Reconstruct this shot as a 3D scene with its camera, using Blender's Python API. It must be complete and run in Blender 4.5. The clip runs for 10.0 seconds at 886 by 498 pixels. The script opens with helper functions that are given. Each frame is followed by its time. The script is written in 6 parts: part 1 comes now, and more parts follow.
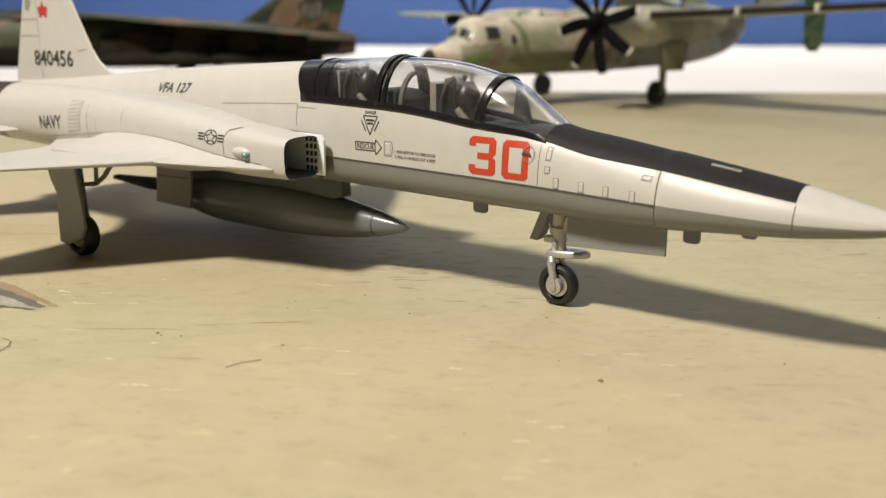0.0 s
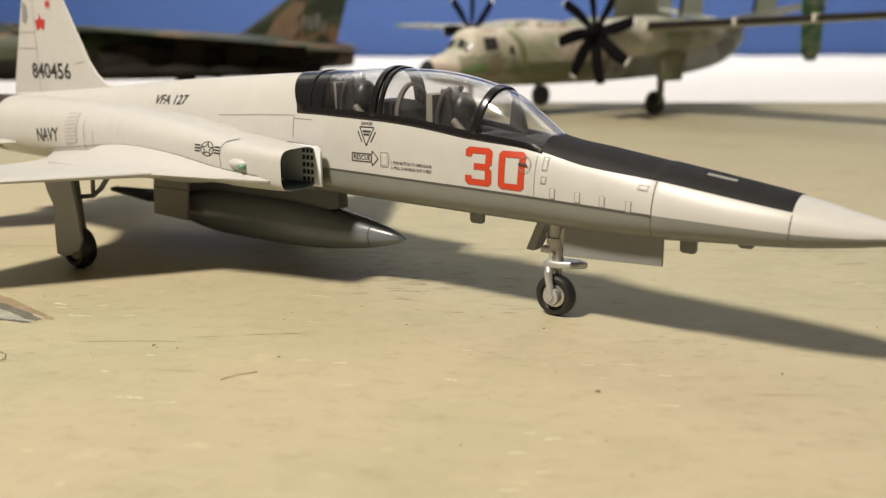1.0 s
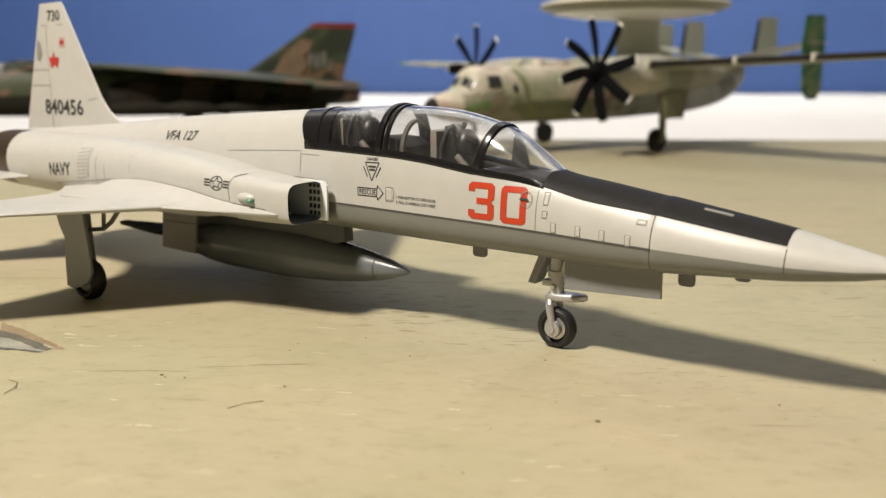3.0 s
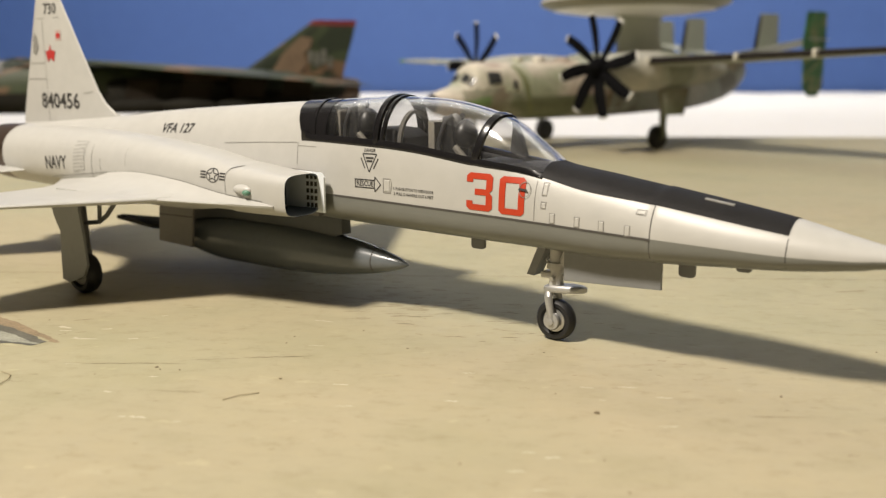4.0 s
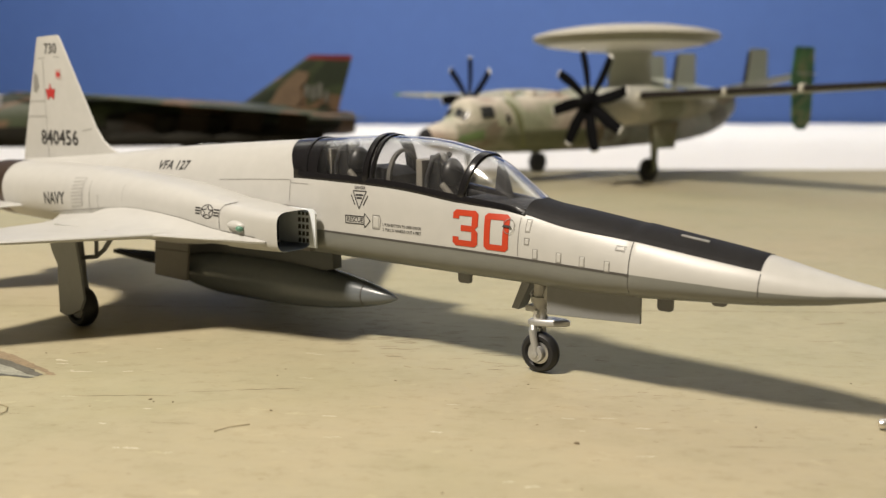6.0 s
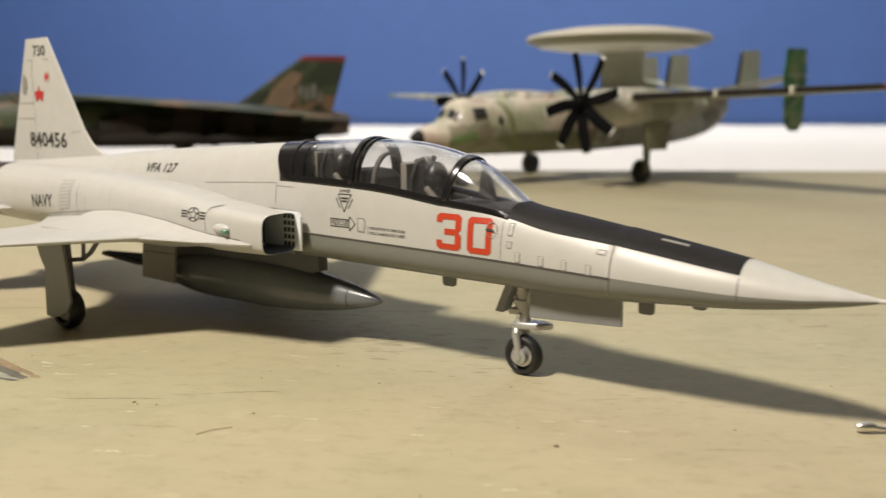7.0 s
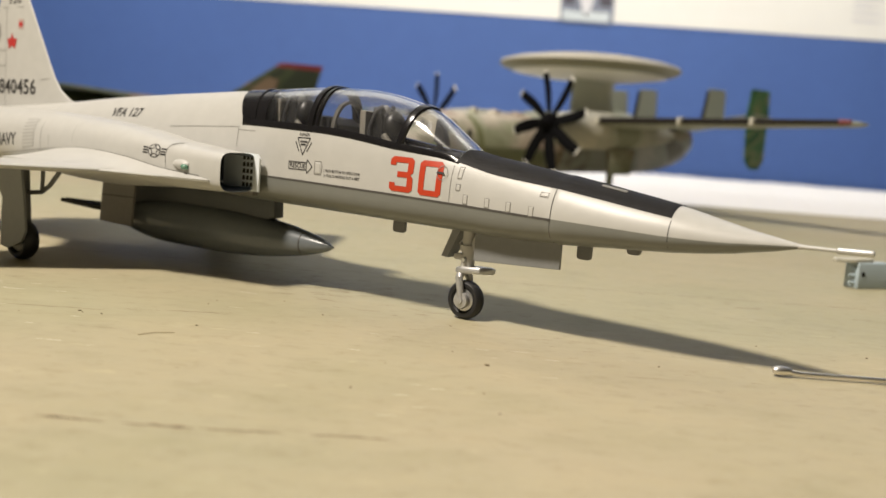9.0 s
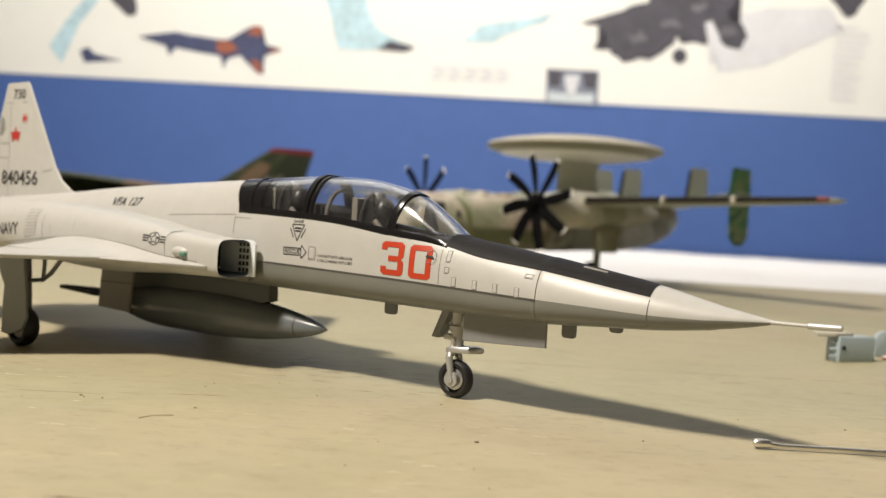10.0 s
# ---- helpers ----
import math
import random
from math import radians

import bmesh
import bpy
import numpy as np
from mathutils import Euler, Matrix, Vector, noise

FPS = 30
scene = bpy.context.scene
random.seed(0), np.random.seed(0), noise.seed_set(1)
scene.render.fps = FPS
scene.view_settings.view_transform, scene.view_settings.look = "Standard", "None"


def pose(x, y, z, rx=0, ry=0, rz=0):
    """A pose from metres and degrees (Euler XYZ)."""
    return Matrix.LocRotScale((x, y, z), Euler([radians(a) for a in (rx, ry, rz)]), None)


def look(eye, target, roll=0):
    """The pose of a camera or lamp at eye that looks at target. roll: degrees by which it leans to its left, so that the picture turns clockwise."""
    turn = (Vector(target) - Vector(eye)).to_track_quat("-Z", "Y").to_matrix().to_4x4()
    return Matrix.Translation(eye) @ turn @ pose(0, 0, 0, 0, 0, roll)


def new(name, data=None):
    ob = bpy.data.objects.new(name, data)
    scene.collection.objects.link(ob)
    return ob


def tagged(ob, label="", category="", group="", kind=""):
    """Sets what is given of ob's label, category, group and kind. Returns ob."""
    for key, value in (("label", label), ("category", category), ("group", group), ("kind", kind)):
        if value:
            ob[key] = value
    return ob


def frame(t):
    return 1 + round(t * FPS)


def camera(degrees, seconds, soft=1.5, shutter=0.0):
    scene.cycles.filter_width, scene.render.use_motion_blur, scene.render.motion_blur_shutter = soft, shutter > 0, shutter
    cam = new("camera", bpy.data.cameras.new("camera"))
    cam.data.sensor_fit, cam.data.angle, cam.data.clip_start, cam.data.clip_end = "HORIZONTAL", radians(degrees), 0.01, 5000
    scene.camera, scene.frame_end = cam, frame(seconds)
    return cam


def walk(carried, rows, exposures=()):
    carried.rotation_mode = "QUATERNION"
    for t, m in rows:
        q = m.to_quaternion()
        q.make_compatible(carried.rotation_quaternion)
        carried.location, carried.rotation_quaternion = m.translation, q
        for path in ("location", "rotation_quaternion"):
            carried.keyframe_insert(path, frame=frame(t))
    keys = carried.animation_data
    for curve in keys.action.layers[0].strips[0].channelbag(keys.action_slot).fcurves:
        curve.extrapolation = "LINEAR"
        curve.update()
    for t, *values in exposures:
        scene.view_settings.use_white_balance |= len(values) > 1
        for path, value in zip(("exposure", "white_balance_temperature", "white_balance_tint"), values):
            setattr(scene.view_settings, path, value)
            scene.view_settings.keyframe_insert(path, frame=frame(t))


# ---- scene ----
cam = camera(52.704, 10.0, soft=1.3, shutter=0.5)
# A hand-held close-up camera: seconds, place in millimetres, yaw, pitch and roll in degrees.
PATH = [
    (0, 58.82, -107.67, 38.52, 36.396, -14.020, -0.110),
    (0.5, 58.96, -107.16, 38.65, 36.399, -13.364, -0.434),
    (1, 59.06, -107.22, 38.48, 36.393, -13.335, -0.344),
    (1.5, 59.25, -108.24, 38.13, 36.417, -12.196, -0.058),
    (2, 59.92, -108.82, 38.10, 36.419, -11.834, 0.014),
    (2.5, 60.34, -109.04, 38.44, 36.466, -11.239, -0.007),
    (2.7, 60.70, -109.40, 38.70, 36.530, -11.060, -0.080),
    (3.8, 60.65, -108.36, 37.55, 36.780, -11.030, -0.290),
    (4, 60.41, -108.21, 37.25, 36.703, -11.056, -0.235),
    (4.5, 59.94, -108.10, 37.13, 36.427, -11.046, -0.139),
    (5, 61.00, -109.31, 37.96, 36.304, -10.351, -0.240),
    (5.5, 63.55, -110.48, 39.14, 36.445, -9.289, -0.321),
    (5.7, 63.70, -110.40, 38.90, 36.510, -9.070, -0.290),
    (6.8, 64.00, -110.10, 38.35, 36.350, -9.230, -0.120),
    (7, 65.57, -109.66, 39.11, 36.258, -9.093, -0.176),
    (7.2, 70.50, -112.20, 38.75, 36.220, -8.840, -0.030),
    (7.5, 70.83, -112.87, 33.19, 35.949, -7.226, 1.247),
    (8, 74.19, -112.63, 29.28, 33.947, -5.500, 1.747),
    (8.2, 73.35, -112.40, 27.80, 33.860, -6.090, 2.060),
    (8.5, 73.10, -112.22, 27.57, 34.260, -6.859, 2.625),
    (9, 71.66, -113.07, 26.10, 34.145, -6.677, 4.181),
    (9.2, 72.85, -116.55, 26.42, 34.160, -5.530, 4.150),
    (9.5, 74.96, -117.94, 27.12, 34.146, -2.805, 3.788),
    (10, 74.84, -117.37, 26.96, 33.902, -1.588, 3.365),
]
walk(cam, [(t, pose(x / 1000, y / 1000, z / 1000, 90 + pitch, 0, yaw) @ pose(0, 0, 0, 0, 0, roll)) for t, x, y, z, yaw, pitch, roll in PATH],
     exposures=[(0, 0.0), (4.5, -0.01), (5.5, -0.07), (7.0, -0.08), (8.0, -0.05), (9.5, -0.08), (10, -0.06)])
cam.data.dof.use_dof = True
cam.data.dof.focus_distance = 0.128
cam.data.dof.aperture_fstop = 30.0

# ---- light ----
world = bpy.data.worlds.new("world")
scene.world = world
world.use_nodes = True
world.node_tree.nodes["Background"].inputs["Color"].default_value = (1.0, 0.93, 0.82, 1)
world.node_tree.nodes["Background"].inputs["Strength"].default_value = 0.004


def area_lamp(name, m, size, size_y, watts, colour):
    data = bpy.data.lights.new(name, "AREA")
    data.shape, data.size, data.size_y, data.energy, data.color = "RECTANGLE" if size != size_y else "DISK", size, size_y, watts, colour
    ob = new(name, data)
    ob.matrix_world = m
    return ob


KEY = Vector((-0.22, -0.645, 1.0)).normalized()
area_lamp("desk_lamp_light", look(KEY * 1.10, (0, 0.05, 0)), 0.155, 0.155, 21.8, (1.0, 0.90, 0.78))
# an added, unseen strip that brightens the blue wall and the cloth
area_lamp("wall_fill_light", pose(0, 0, 0, 0, 0, 31.5) @ look((-0.1, 1.45, 1.5), (-0.1, 2.40, 0.52)), 3.0, 0.12, 35.5, (1.0, 0.95, 0.86))
# an added lamp turned upwards, to fill the shadows off the ceiling
area_lamp("ceiling_fill_light", pose(0, 0, 0, 0, 0, 31.5) @ look((-0.1, 1.45, 1.52), (-0.1, 0.9, 2.4)), 3.0, 0.12, 9.5, (1.0, 0.98, 0.90))
scene.view_settings.exposure = 0.0

# ---- materials ----
MM = 0.001


def node_mat(name):
    m = bpy.data.materials.new(name)
    m.use_nodes = True
    nt = m.node_tree
    return m, nt, nt.nodes["Principled BSDF"]


def paint(name, colour, rough=0.5, metal=0.0, vary=0.06, scale=120.0, bump=0.0, bump_scale=900.0, spec=0.5, coat=0.0):
    """A painted or plastic surface with faint blotches and fine relief."""
    m, nt, b = node_mat(name)
    co = nt.nodes.new("ShaderNodeTexCoord")
    n1 = nt.nodes.new("ShaderNodeTexNoise")
    n1.inputs["Scale"].default_value, n1.inputs["Detail"].default_value = scale, 6
    n2 = nt.nodes.new("ShaderNodeTexNoise")
    n2.inputs["Scale"].default_value, n2.inputs["Detail"].default_value = scale * 9, 3
    nt.links.new(co.outputs["Object"], n1.inputs["Vector"])
    nt.links.new(co.outputs["Object"], n2.inputs["Vector"])
    mix = nt.nodes.new("ShaderNodeMath")
    mix.operation = "ADD"
    nt.links.new(n1.outputs["Fac"], mix.inputs[0])
    nt.links.new(n2.outputs["Fac"], mix.inputs[1])
    ramp = nt.nodes.new("ShaderNodeMapRange")
    ramp.inputs["From Min"].default_value, ramp.inputs["From Max"].default_value = 0.6, 1.4
    ramp.inputs["To Min"].default_value, ramp.inputs["To Max"].default_value = 1 - vary, 1 + vary
    nt.links.new(mix.outputs[0], ramp.inputs["Value"])
    mul = nt.nodes.new("ShaderNodeVectorMath")
    mul.operation = "SCALE"
    mul.inputs[0].default_value = colour
    nt.links.new(ramp.outputs["Result"], mul.inputs["Scale"])
    nt.links.new(mul.outputs["Vector"], b.inputs["Base Color"])
    b.inputs["Roughness"].default_value, b.inputs["Metallic"].default_value = rough, metal
    b.inputs["Specular IOR Level"].default_value = spec
    b.inputs["Coat Weight"].default_value = coat
    if bump:
        n3 = nt.nodes.new("ShaderNodeTexNoise")
        n3.inputs["Scale"].default_value, n3.inputs["Detail"].default_value = bump_scale, 4
        nt.links.new(co.outputs["Object"], n3.inputs["Vector"])
        bp = nt.nodes.new("ShaderNodeBump")
        bp.inputs["Strength"].default_value, bp.inputs["Distance"].default_value = bump, 0.0002
        nt.links.new(n3.outputs["Fac"], bp.inputs["Height"])
        nt.links.new(bp.outputs["Normal"], b.inputs["Normal"])
    return m


def camouflage(name, colours, scale, rough=0.65, seed=0.0, soft=0.03):
    """Blotches of several paints, cut from one noise."""
    m, nt, b = node_mat(name)
    co = nt.nodes.new("ShaderNodeTexCoord")
    mp = nt.nodes.new("ShaderNodeMapping")
    mp.inputs["Location"].default_value = (seed, seed * 0.7, seed * 1.3)
    nt.links.new(co.outputs["Object"], mp.inputs["Vector"])
    n = nt.nodes.new("ShaderNodeTexNoise")
    n.inputs["Scale"].default_value, n.inputs["Detail"].default_value, n.inputs["Distortion"].default_value = scale, 2.5, 0.4
    nt.links.new(mp.outputs["Vector"], n.inputs["Vector"])
    ramp = nt.nodes.new("ShaderNodeValToRGB")
    els = ramp.color_ramp.elements
    cuts = [0.0] + [0.36 + 0.28 * (i + 1) / len(colours) for i in range(len(colours) - 1)]
    els[0].position, els[0].color = 0.0, (*colours[0], 1)
    els[1].position, els[1].color = 1.0, (*colours[-1], 1)
    for i in range(1, len(colours)):
        for p, c in ((cuts[i] - soft / 2, colours[i - 1]), (cuts[i] + soft / 2, colours[i])):
            e = els.new(p)
            e.color = (*c, 1)
    nt.links.new(n.outputs["Fac"], ramp.inputs["Fac"])
    fine = nt.nodes.new("ShaderNodeTexNoise")
    fine.inputs["Scale"].default_value, fine.inputs["Detail"].default_value = scale * 14, 4
    nt.links.new(mp.outputs["Vector"], fine.inputs["Vector"])
    rng = nt.nodes.new("ShaderNodeMapRange")
    rng.inputs["From Min"].default_value, rng.inputs["From Max"].default_value = 0.3, 0.7
    rng.inputs["To Min"].default_value, rng.inputs["To Max"].default_value = 0.85, 1.12
    nt.links.new(fine.outputs["Fac"], rng.inputs["Value"])
    mul = nt.nodes.new("ShaderNodeVectorMath")
    mul.operation = "SCALE"
    nt.links.new(ramp.outputs["Color"], mul.inputs[0])
    nt.links.new(rng.outputs["Result"], mul.inputs["Scale"])
    nt.links.new(mul.outputs["Vector"], b.inputs["Base Color"])
    b.inputs["Roughness"].default_value = rough
    return m


def clear_plastic(name, tint, gloss=0.12):
    """Clear moulded plastic: see-through, with a sheen that grows at the rim and a faint film of dust."""
    m, nt, b = node_mat(name)
    nt.nodes.remove(b)
    out = nt.nodes["Material Output"]
    clear = nt.nodes.new("ShaderNodeBsdfTransparent")
    clear.inputs["Color"].default_value = (*tint, 1)
    film = nt.nodes.new("ShaderNodeBsdfDiffuse")
    film.inputs["Color"].default_value = (0.62, 0.61, 0.60, 1)
    co = nt.nodes.new("ShaderNodeTexCoord")
    smear = nt.nodes.new("ShaderNodeTexNoise")
    smear.inputs["Scale"].default_value, smear.inputs["Detail"].default_value = 240, 4
    nt.links.new(co.outputs["Object"], smear.inputs["Vector"])
    rng = nt.nodes.new("ShaderNodeMapRange")
    rng.inputs["From Min"].default_value, rng.inputs["From Max"].default_value = 0.35, 0.65
    rng.inputs["To Min"].default_value, rng.inputs["To Max"].default_value = 0.006, 0.020
    nt.links.new(smear.outputs["Fac"], rng.inputs["Value"])
    dusty = nt.nodes.new("ShaderNodeMixShader")
    nt.links.new(rng.outputs["Result"], dusty.inputs["Fac"])
    nt.links.new(clear.outputs["BSDF"], dusty.inputs[1])
    nt.links.new(film.outputs["BSDF"], dusty.inputs[2])
    sheen = nt.nodes.new("ShaderNodeBsdfGlossy")
    sheen.inputs["Color"].default_value = (1, 1, 1, 1)
    sheen.inputs["Roughness"].default_value = gloss
    rim = nt.nodes.new("ShaderNodeLayerWeight")
    rim.inputs["Blend"].default_value = 0.5
    steep = nt.nodes.new("ShaderNodeMath")
    steep.operation, steep.inputs[1].default_value = "POWER", 2.5
    nt.links.new(rim.outputs["Facing"], steep.inputs[0])
    fr = nt.nodes.new("ShaderNodeMapRange")
    fr.inputs["To Min"].default_value, fr.inputs["To Max"].default_value = 0.035, 0.92
    nt.links.new(steep.outputs[0], fr.inputs["Value"])
    both = nt.nodes.new("ShaderNodeMixShader")
    nt.links.new(fr.outputs["Result"], both.inputs["Fac"])
    nt.links.new(dusty.outputs["Shader"], both.inputs[1])
    nt.links.new(sheen.outputs["BSDF"], both.inputs[2])
    nt.links.new(both.outputs["Shader"], out.inputs["Surface"])
    return m


def painted_board(name):
    """Cream paint over wood: long grain along x, blotches, worn grey patches and fine pores."""
    m, nt, b = node_mat(name)
    co = nt.nodes.new("ShaderNodeTexCoord")

    def noise_at(scale, stretch, detail=6, rough=0.6):
        mp = nt.nodes.new("ShaderNodeMapping")
        mp.inputs["Scale"].default_value = stretch
        nt.links.new(co.outputs["Object"], mp.inputs["Vector"])
        n = nt.nodes.new("ShaderNodeTexNoise")
        n.inputs["Scale"].default_value, n.inputs["Detail"].default_value, n.inputs["Roughness"].default_value = scale, detail, rough
        nt.links.new(mp.outputs["Vector"], n.inputs["Vector"])
        return n.outputs["Fac"]

    def ramp_of(fac, stops):
        r = nt.nodes.new("ShaderNodeValToRGB")
        e = r.color_ramp.elements
        e[0].position, e[0].color = stops[0][0], (*stops[0][1], 1)
        e[1].position, e[1].color = stops[-1][0], (*stops[-1][1], 1)
        for p, c in stops[1:-1]:
            x = e.new(p)
            x.color = (*c, 1)
        nt.links.new(fac, r.inputs["Fac"])
        return r.outputs["Color"]

    def mixed(kind, fac, a, c):
        x = nt.nodes.new("ShaderNodeMix")
        x.data_type, x.blend_type = "RGBA", kind
        if isinstance(fac, float):
            x.inputs["Factor"].default_value = fac
        else:
            nt.links.new(fac, x.inputs["Factor"])
        nt.links.new(a, x.inputs["A"])
        nt.links.new(c, x.inputs["B"])
        return x.outputs["Result"]

    base = ramp_of(noise_at(9, (0.7, 1, 1), 3), [(0.30, (0.318, 0.302, 0.204)), (0.44, (0.350, 0.325, 0.216)), (0.56, (0.364, 0.325, 0.216)), (0.72, (0.386, 0.335, 0.228))])
    patch = ramp_of(noise_at(30, (0.8, 1, 1), 6, 0.65), [(0.33, (0.92, 0.93, 0.89)), (0.45, (0.985, 0.985, 0.97)), (0.58, (1.01, 1.005, 1.0)), (0.70, (1.07, 1.06, 1.045))])
    blotch = ramp_of(noise_at(120, (0.6, 1, 1), 6, 0.65), [(0.33, (0.92, 0.925, 0.90)), (0.48, (1, 1, 1)), (0.60, (1.0, 0.99, 0.975)), (0.70, (1.09, 1.09, 1.10))])
    grain = ramp_of(noise_at(300, (0.14, 1, 1), 5, 0.75), [(0.30, (0.84, 0.83, 0.79)), (0.46, (1, 1, 1)), (0.8, (1.05, 1.04, 1.0))])
    mottle = ramp_of(noise_at(420, (0.6, 1, 1), 5, 0.75), [(0.30, (0.82, 0.80, 0.74)), (0.46, (1, 1, 1)), (0.72, (1.06, 1.05, 1.03))])
    spots = ramp_of(noise_at(650, (0.4, 1, 1), 2, 0.6), [(0.20, (0.30, 0.27, 0.22)), (0.265, (0.90, 0.88, 0.84)), (0.31, (1, 1, 1))])
    col = mixed("MULTIPLY", 1.0, base, patch)
    col = mixed("MULTIPLY", 1.0, col, blotch)
    col = mixed("MULTIPLY", 0.22, col, grain)
    col = mixed("MULTIPLY", 0.75, col, mottle)
    flakes = ramp_of(noise_at(330, (0.45, 1, 1), 3, 0.6), [(0.66, (1, 1, 1)), (0.70, (1.14, 1.14, 1.13)), (0.76, (1.18, 1.18, 1.18))])
    col = mixed("MULTIPLY", 0.85, col, spots)
    col = mixed("MULTIPLY", 0.8, col, flakes)
    nt.links.new(col, b.inputs["Base Color"])
    b.inputs["Roughness"].default_value = 0.6
    b.inputs["Specular IOR Level"].default_value = 0.32
    bp = nt.nodes.new("ShaderNodeBump")
    bp.inputs["Strength"].default_value, bp.inputs["Distance"].default_value = 0.26, 0.0004
    nt.links.new(noise_at(260, (0.35, 1, 1), 6, 0.7), bp.inputs["Height"])
    nt.links.new(bp.outputs["Normal"], b.inputs["Normal"])
    return m


WHITE = paint("off_white_satin_paint", (0.428, 0.422, 0.394), 0.42, vary=0.055, scale=45, bump=0.09, bump_scale=500)
# Grey underside paint, darkened further to put belly shade into the colour.
UNDERSIDE = paint("shade_darkened_underside_grey", (0.160, 0.164, 0.146), 0.34, vary=0.04, scale=60, bump=0.05)
GREY = paint("light_grey_paint", (0.142, 0.144, 0.140), 0.33, vary=0.05)
TANKGREY = paint("tank_grey_gloss", (0.122, 0.134, 0.140), 0.26, vary=0.05)
GREY2 = paint("taupe_grey_plastic", (0.125, 0.116, 0.104), 0.55, vary=0.05)
BLACK = paint("black_gloss_paint", (0.0108, 0.0102, 0.0108), 0.20, vary=0.15)
MATT = paint("matt_black_paint", (0.0098, 0.0091, 0.0091), 0.6, vary=0.3, spec=0.18)
RUBBER = paint("black_rubber", (0.0105, 0.0105, 0.0112), 0.5, vary=0.2)
SILVER = paint("silver_paint", (0.56, 0.555, 0.54), 0.32, metal=0.9, vary=0.05)
STEEL = paint("polished_steel", (0.78, 0.75, 0.7), 0.34, metal=1.0, vary=0.05)
SATIN = paint("satin_silver_paint", (0.50, 0.50, 0.49), 0.48, metal=0.75, vary=0.12, scale=400)
STRUT = paint("pale_strut_paint", (0.52, 0.51, 0.48), 0.4, vary=0.06)
DOOR = paint("light_grey_door_paint", (0.195, 0.200, 0.196), 0.36, vary=0.06)
TAUPE = paint("taupe_door_paint", (0.185, 0.170, 0.152), 0.5, vary=0.08)
BURNT = paint("burnt_metal", (0.096, 0.066, 0.048), 0.4, metal=0.7, vary=0.2)
RED = paint("red_decal", (0.43, 0.038, 0.010), 0.45, vary=0.06)
INK = paint("dark_grey_decal", (0.0315, 0.0301, 0.0294), 0.5, vary=0.1)
CRIMSON = paint("crimson_decal", (0.40, 0.030, 0.028), 0.45, vary=0.06)
LINE = paint("panel_line_wash", (0.060, 0.056, 0.050), 0.6, vary=0.2)
FAINT = paint("faint_panel_line", (0.2108, 0.2046, 0.186), 0.6, vary=0.15)
INTAKE = paint("blue_grey_intake_paint", (0.16, 0.19, 0.23), 0.5, vary=0.1)
TUB = paint("dark_cockpit_grey", (0.018, 0.018, 0.019), 0.6, vary=0.3)
SEAT = paint("seat_black", (0.006, 0.006, 0.0065), 0.42, vary=0.3)
SEATPAD = paint("pale_tan_seat_frame", (0.20, 0.185, 0.155), 0.5, vary=0.2)
SEATGREY = paint("pale_grey_seat_pad", (0.27, 0.27, 0.265), 0.4, vary=0.12)
GLASS = clear_plastic("clear_canopy_plastic", (0.97, 0.97, 0.97))
GREENLENS = paint("green_lamp_lens", (0.112, 0.238, 0.168), 0.2, vary=0.05)
BOARD = painted_board("cream_painted_board")
CLOTH = paint("white_cloth", (0.86, 0.84, 0.83), 0.85, vary=0.03, scale=12, bump=0.2, bump_scale=200)
BLUE = paint("blue_wall_paint", (0.055, 0.115, 0.33), 0.7, vary=0.05, scale=3)
POSTER = paint("white_poster_paper", (0.78, 0.765, 0.715), 0.6, vary=0.02, scale=2)
# Unseen walls and floor are kept dark, the ceiling white, to steer bounced light.
PLASTER = paint("unseen_dark_plaster", (0.046, 0.050, 0.050), 0.8, vary=0.03, scale=2)
CEILING = paint("unseen_white_ceiling", (0.80, 0.80, 0.78), 0.8, vary=0.02, scale=2)
SAND = camouflage("pale_sand_and_green_paint", [(0.30, 0.32, 0.22), (0.43, 0.40, 0.32), (0.52, 0.47, 0.39), (0.38, 0.30, 0.245), (0.34, 0.345, 0.27)], 20, 0.6, 0.3, 0.07)
OLIVE = camouflage("dark_green_and_brown_paint", [(0.014, 0.022, 0.009), (0.030, 0.042, 0.016), (0.125, 0.076, 0.040), (0.012, 0.018, 0.008)], 22, 0.6, 1.7, 0.02)
LEAFGREEN = camouflage("mottled_green_paint", [(0.035, 0.119, 0.042), (0.056, 0.168, 0.063), (0.182, 0.21, 0.098), (0.028, 0.105, 0.042)], 60, 0.55, 0.9, 0.05)
PALEGREY = paint("pale_grey_paint", (0.33, 0.35, 0.29), 0.55, vary=0.06)
DARKRED = paint("dark_red_paint", (0.125, 0.014, 0.015), 0.5, vary=0.1)
BLADE = paint("dull_black_blade_paint", (0.0035, 0.0035, 0.004), 0.75, vary=0.2, spec=0.06)
DARK = paint("soot_black_paint", (0.017, 0.016, 0.0125), 0.85, vary=0.3, spec=0.15)
CRUMB = paint("brown_crumb", (0.17, 0.13, 0.075), 0.8, vary=0.2)
FIBRE = paint("tan_fibre", (0.3, 0.25, 0.15), 0.7, vary=0.2)
LIGHTBLUE = paint("pale_blue_grey_plastic", (0.36, 0.43, 0.46), 0.45, vary=0.05)

# ---- building helpers (all shapes below are in millimetres) ----


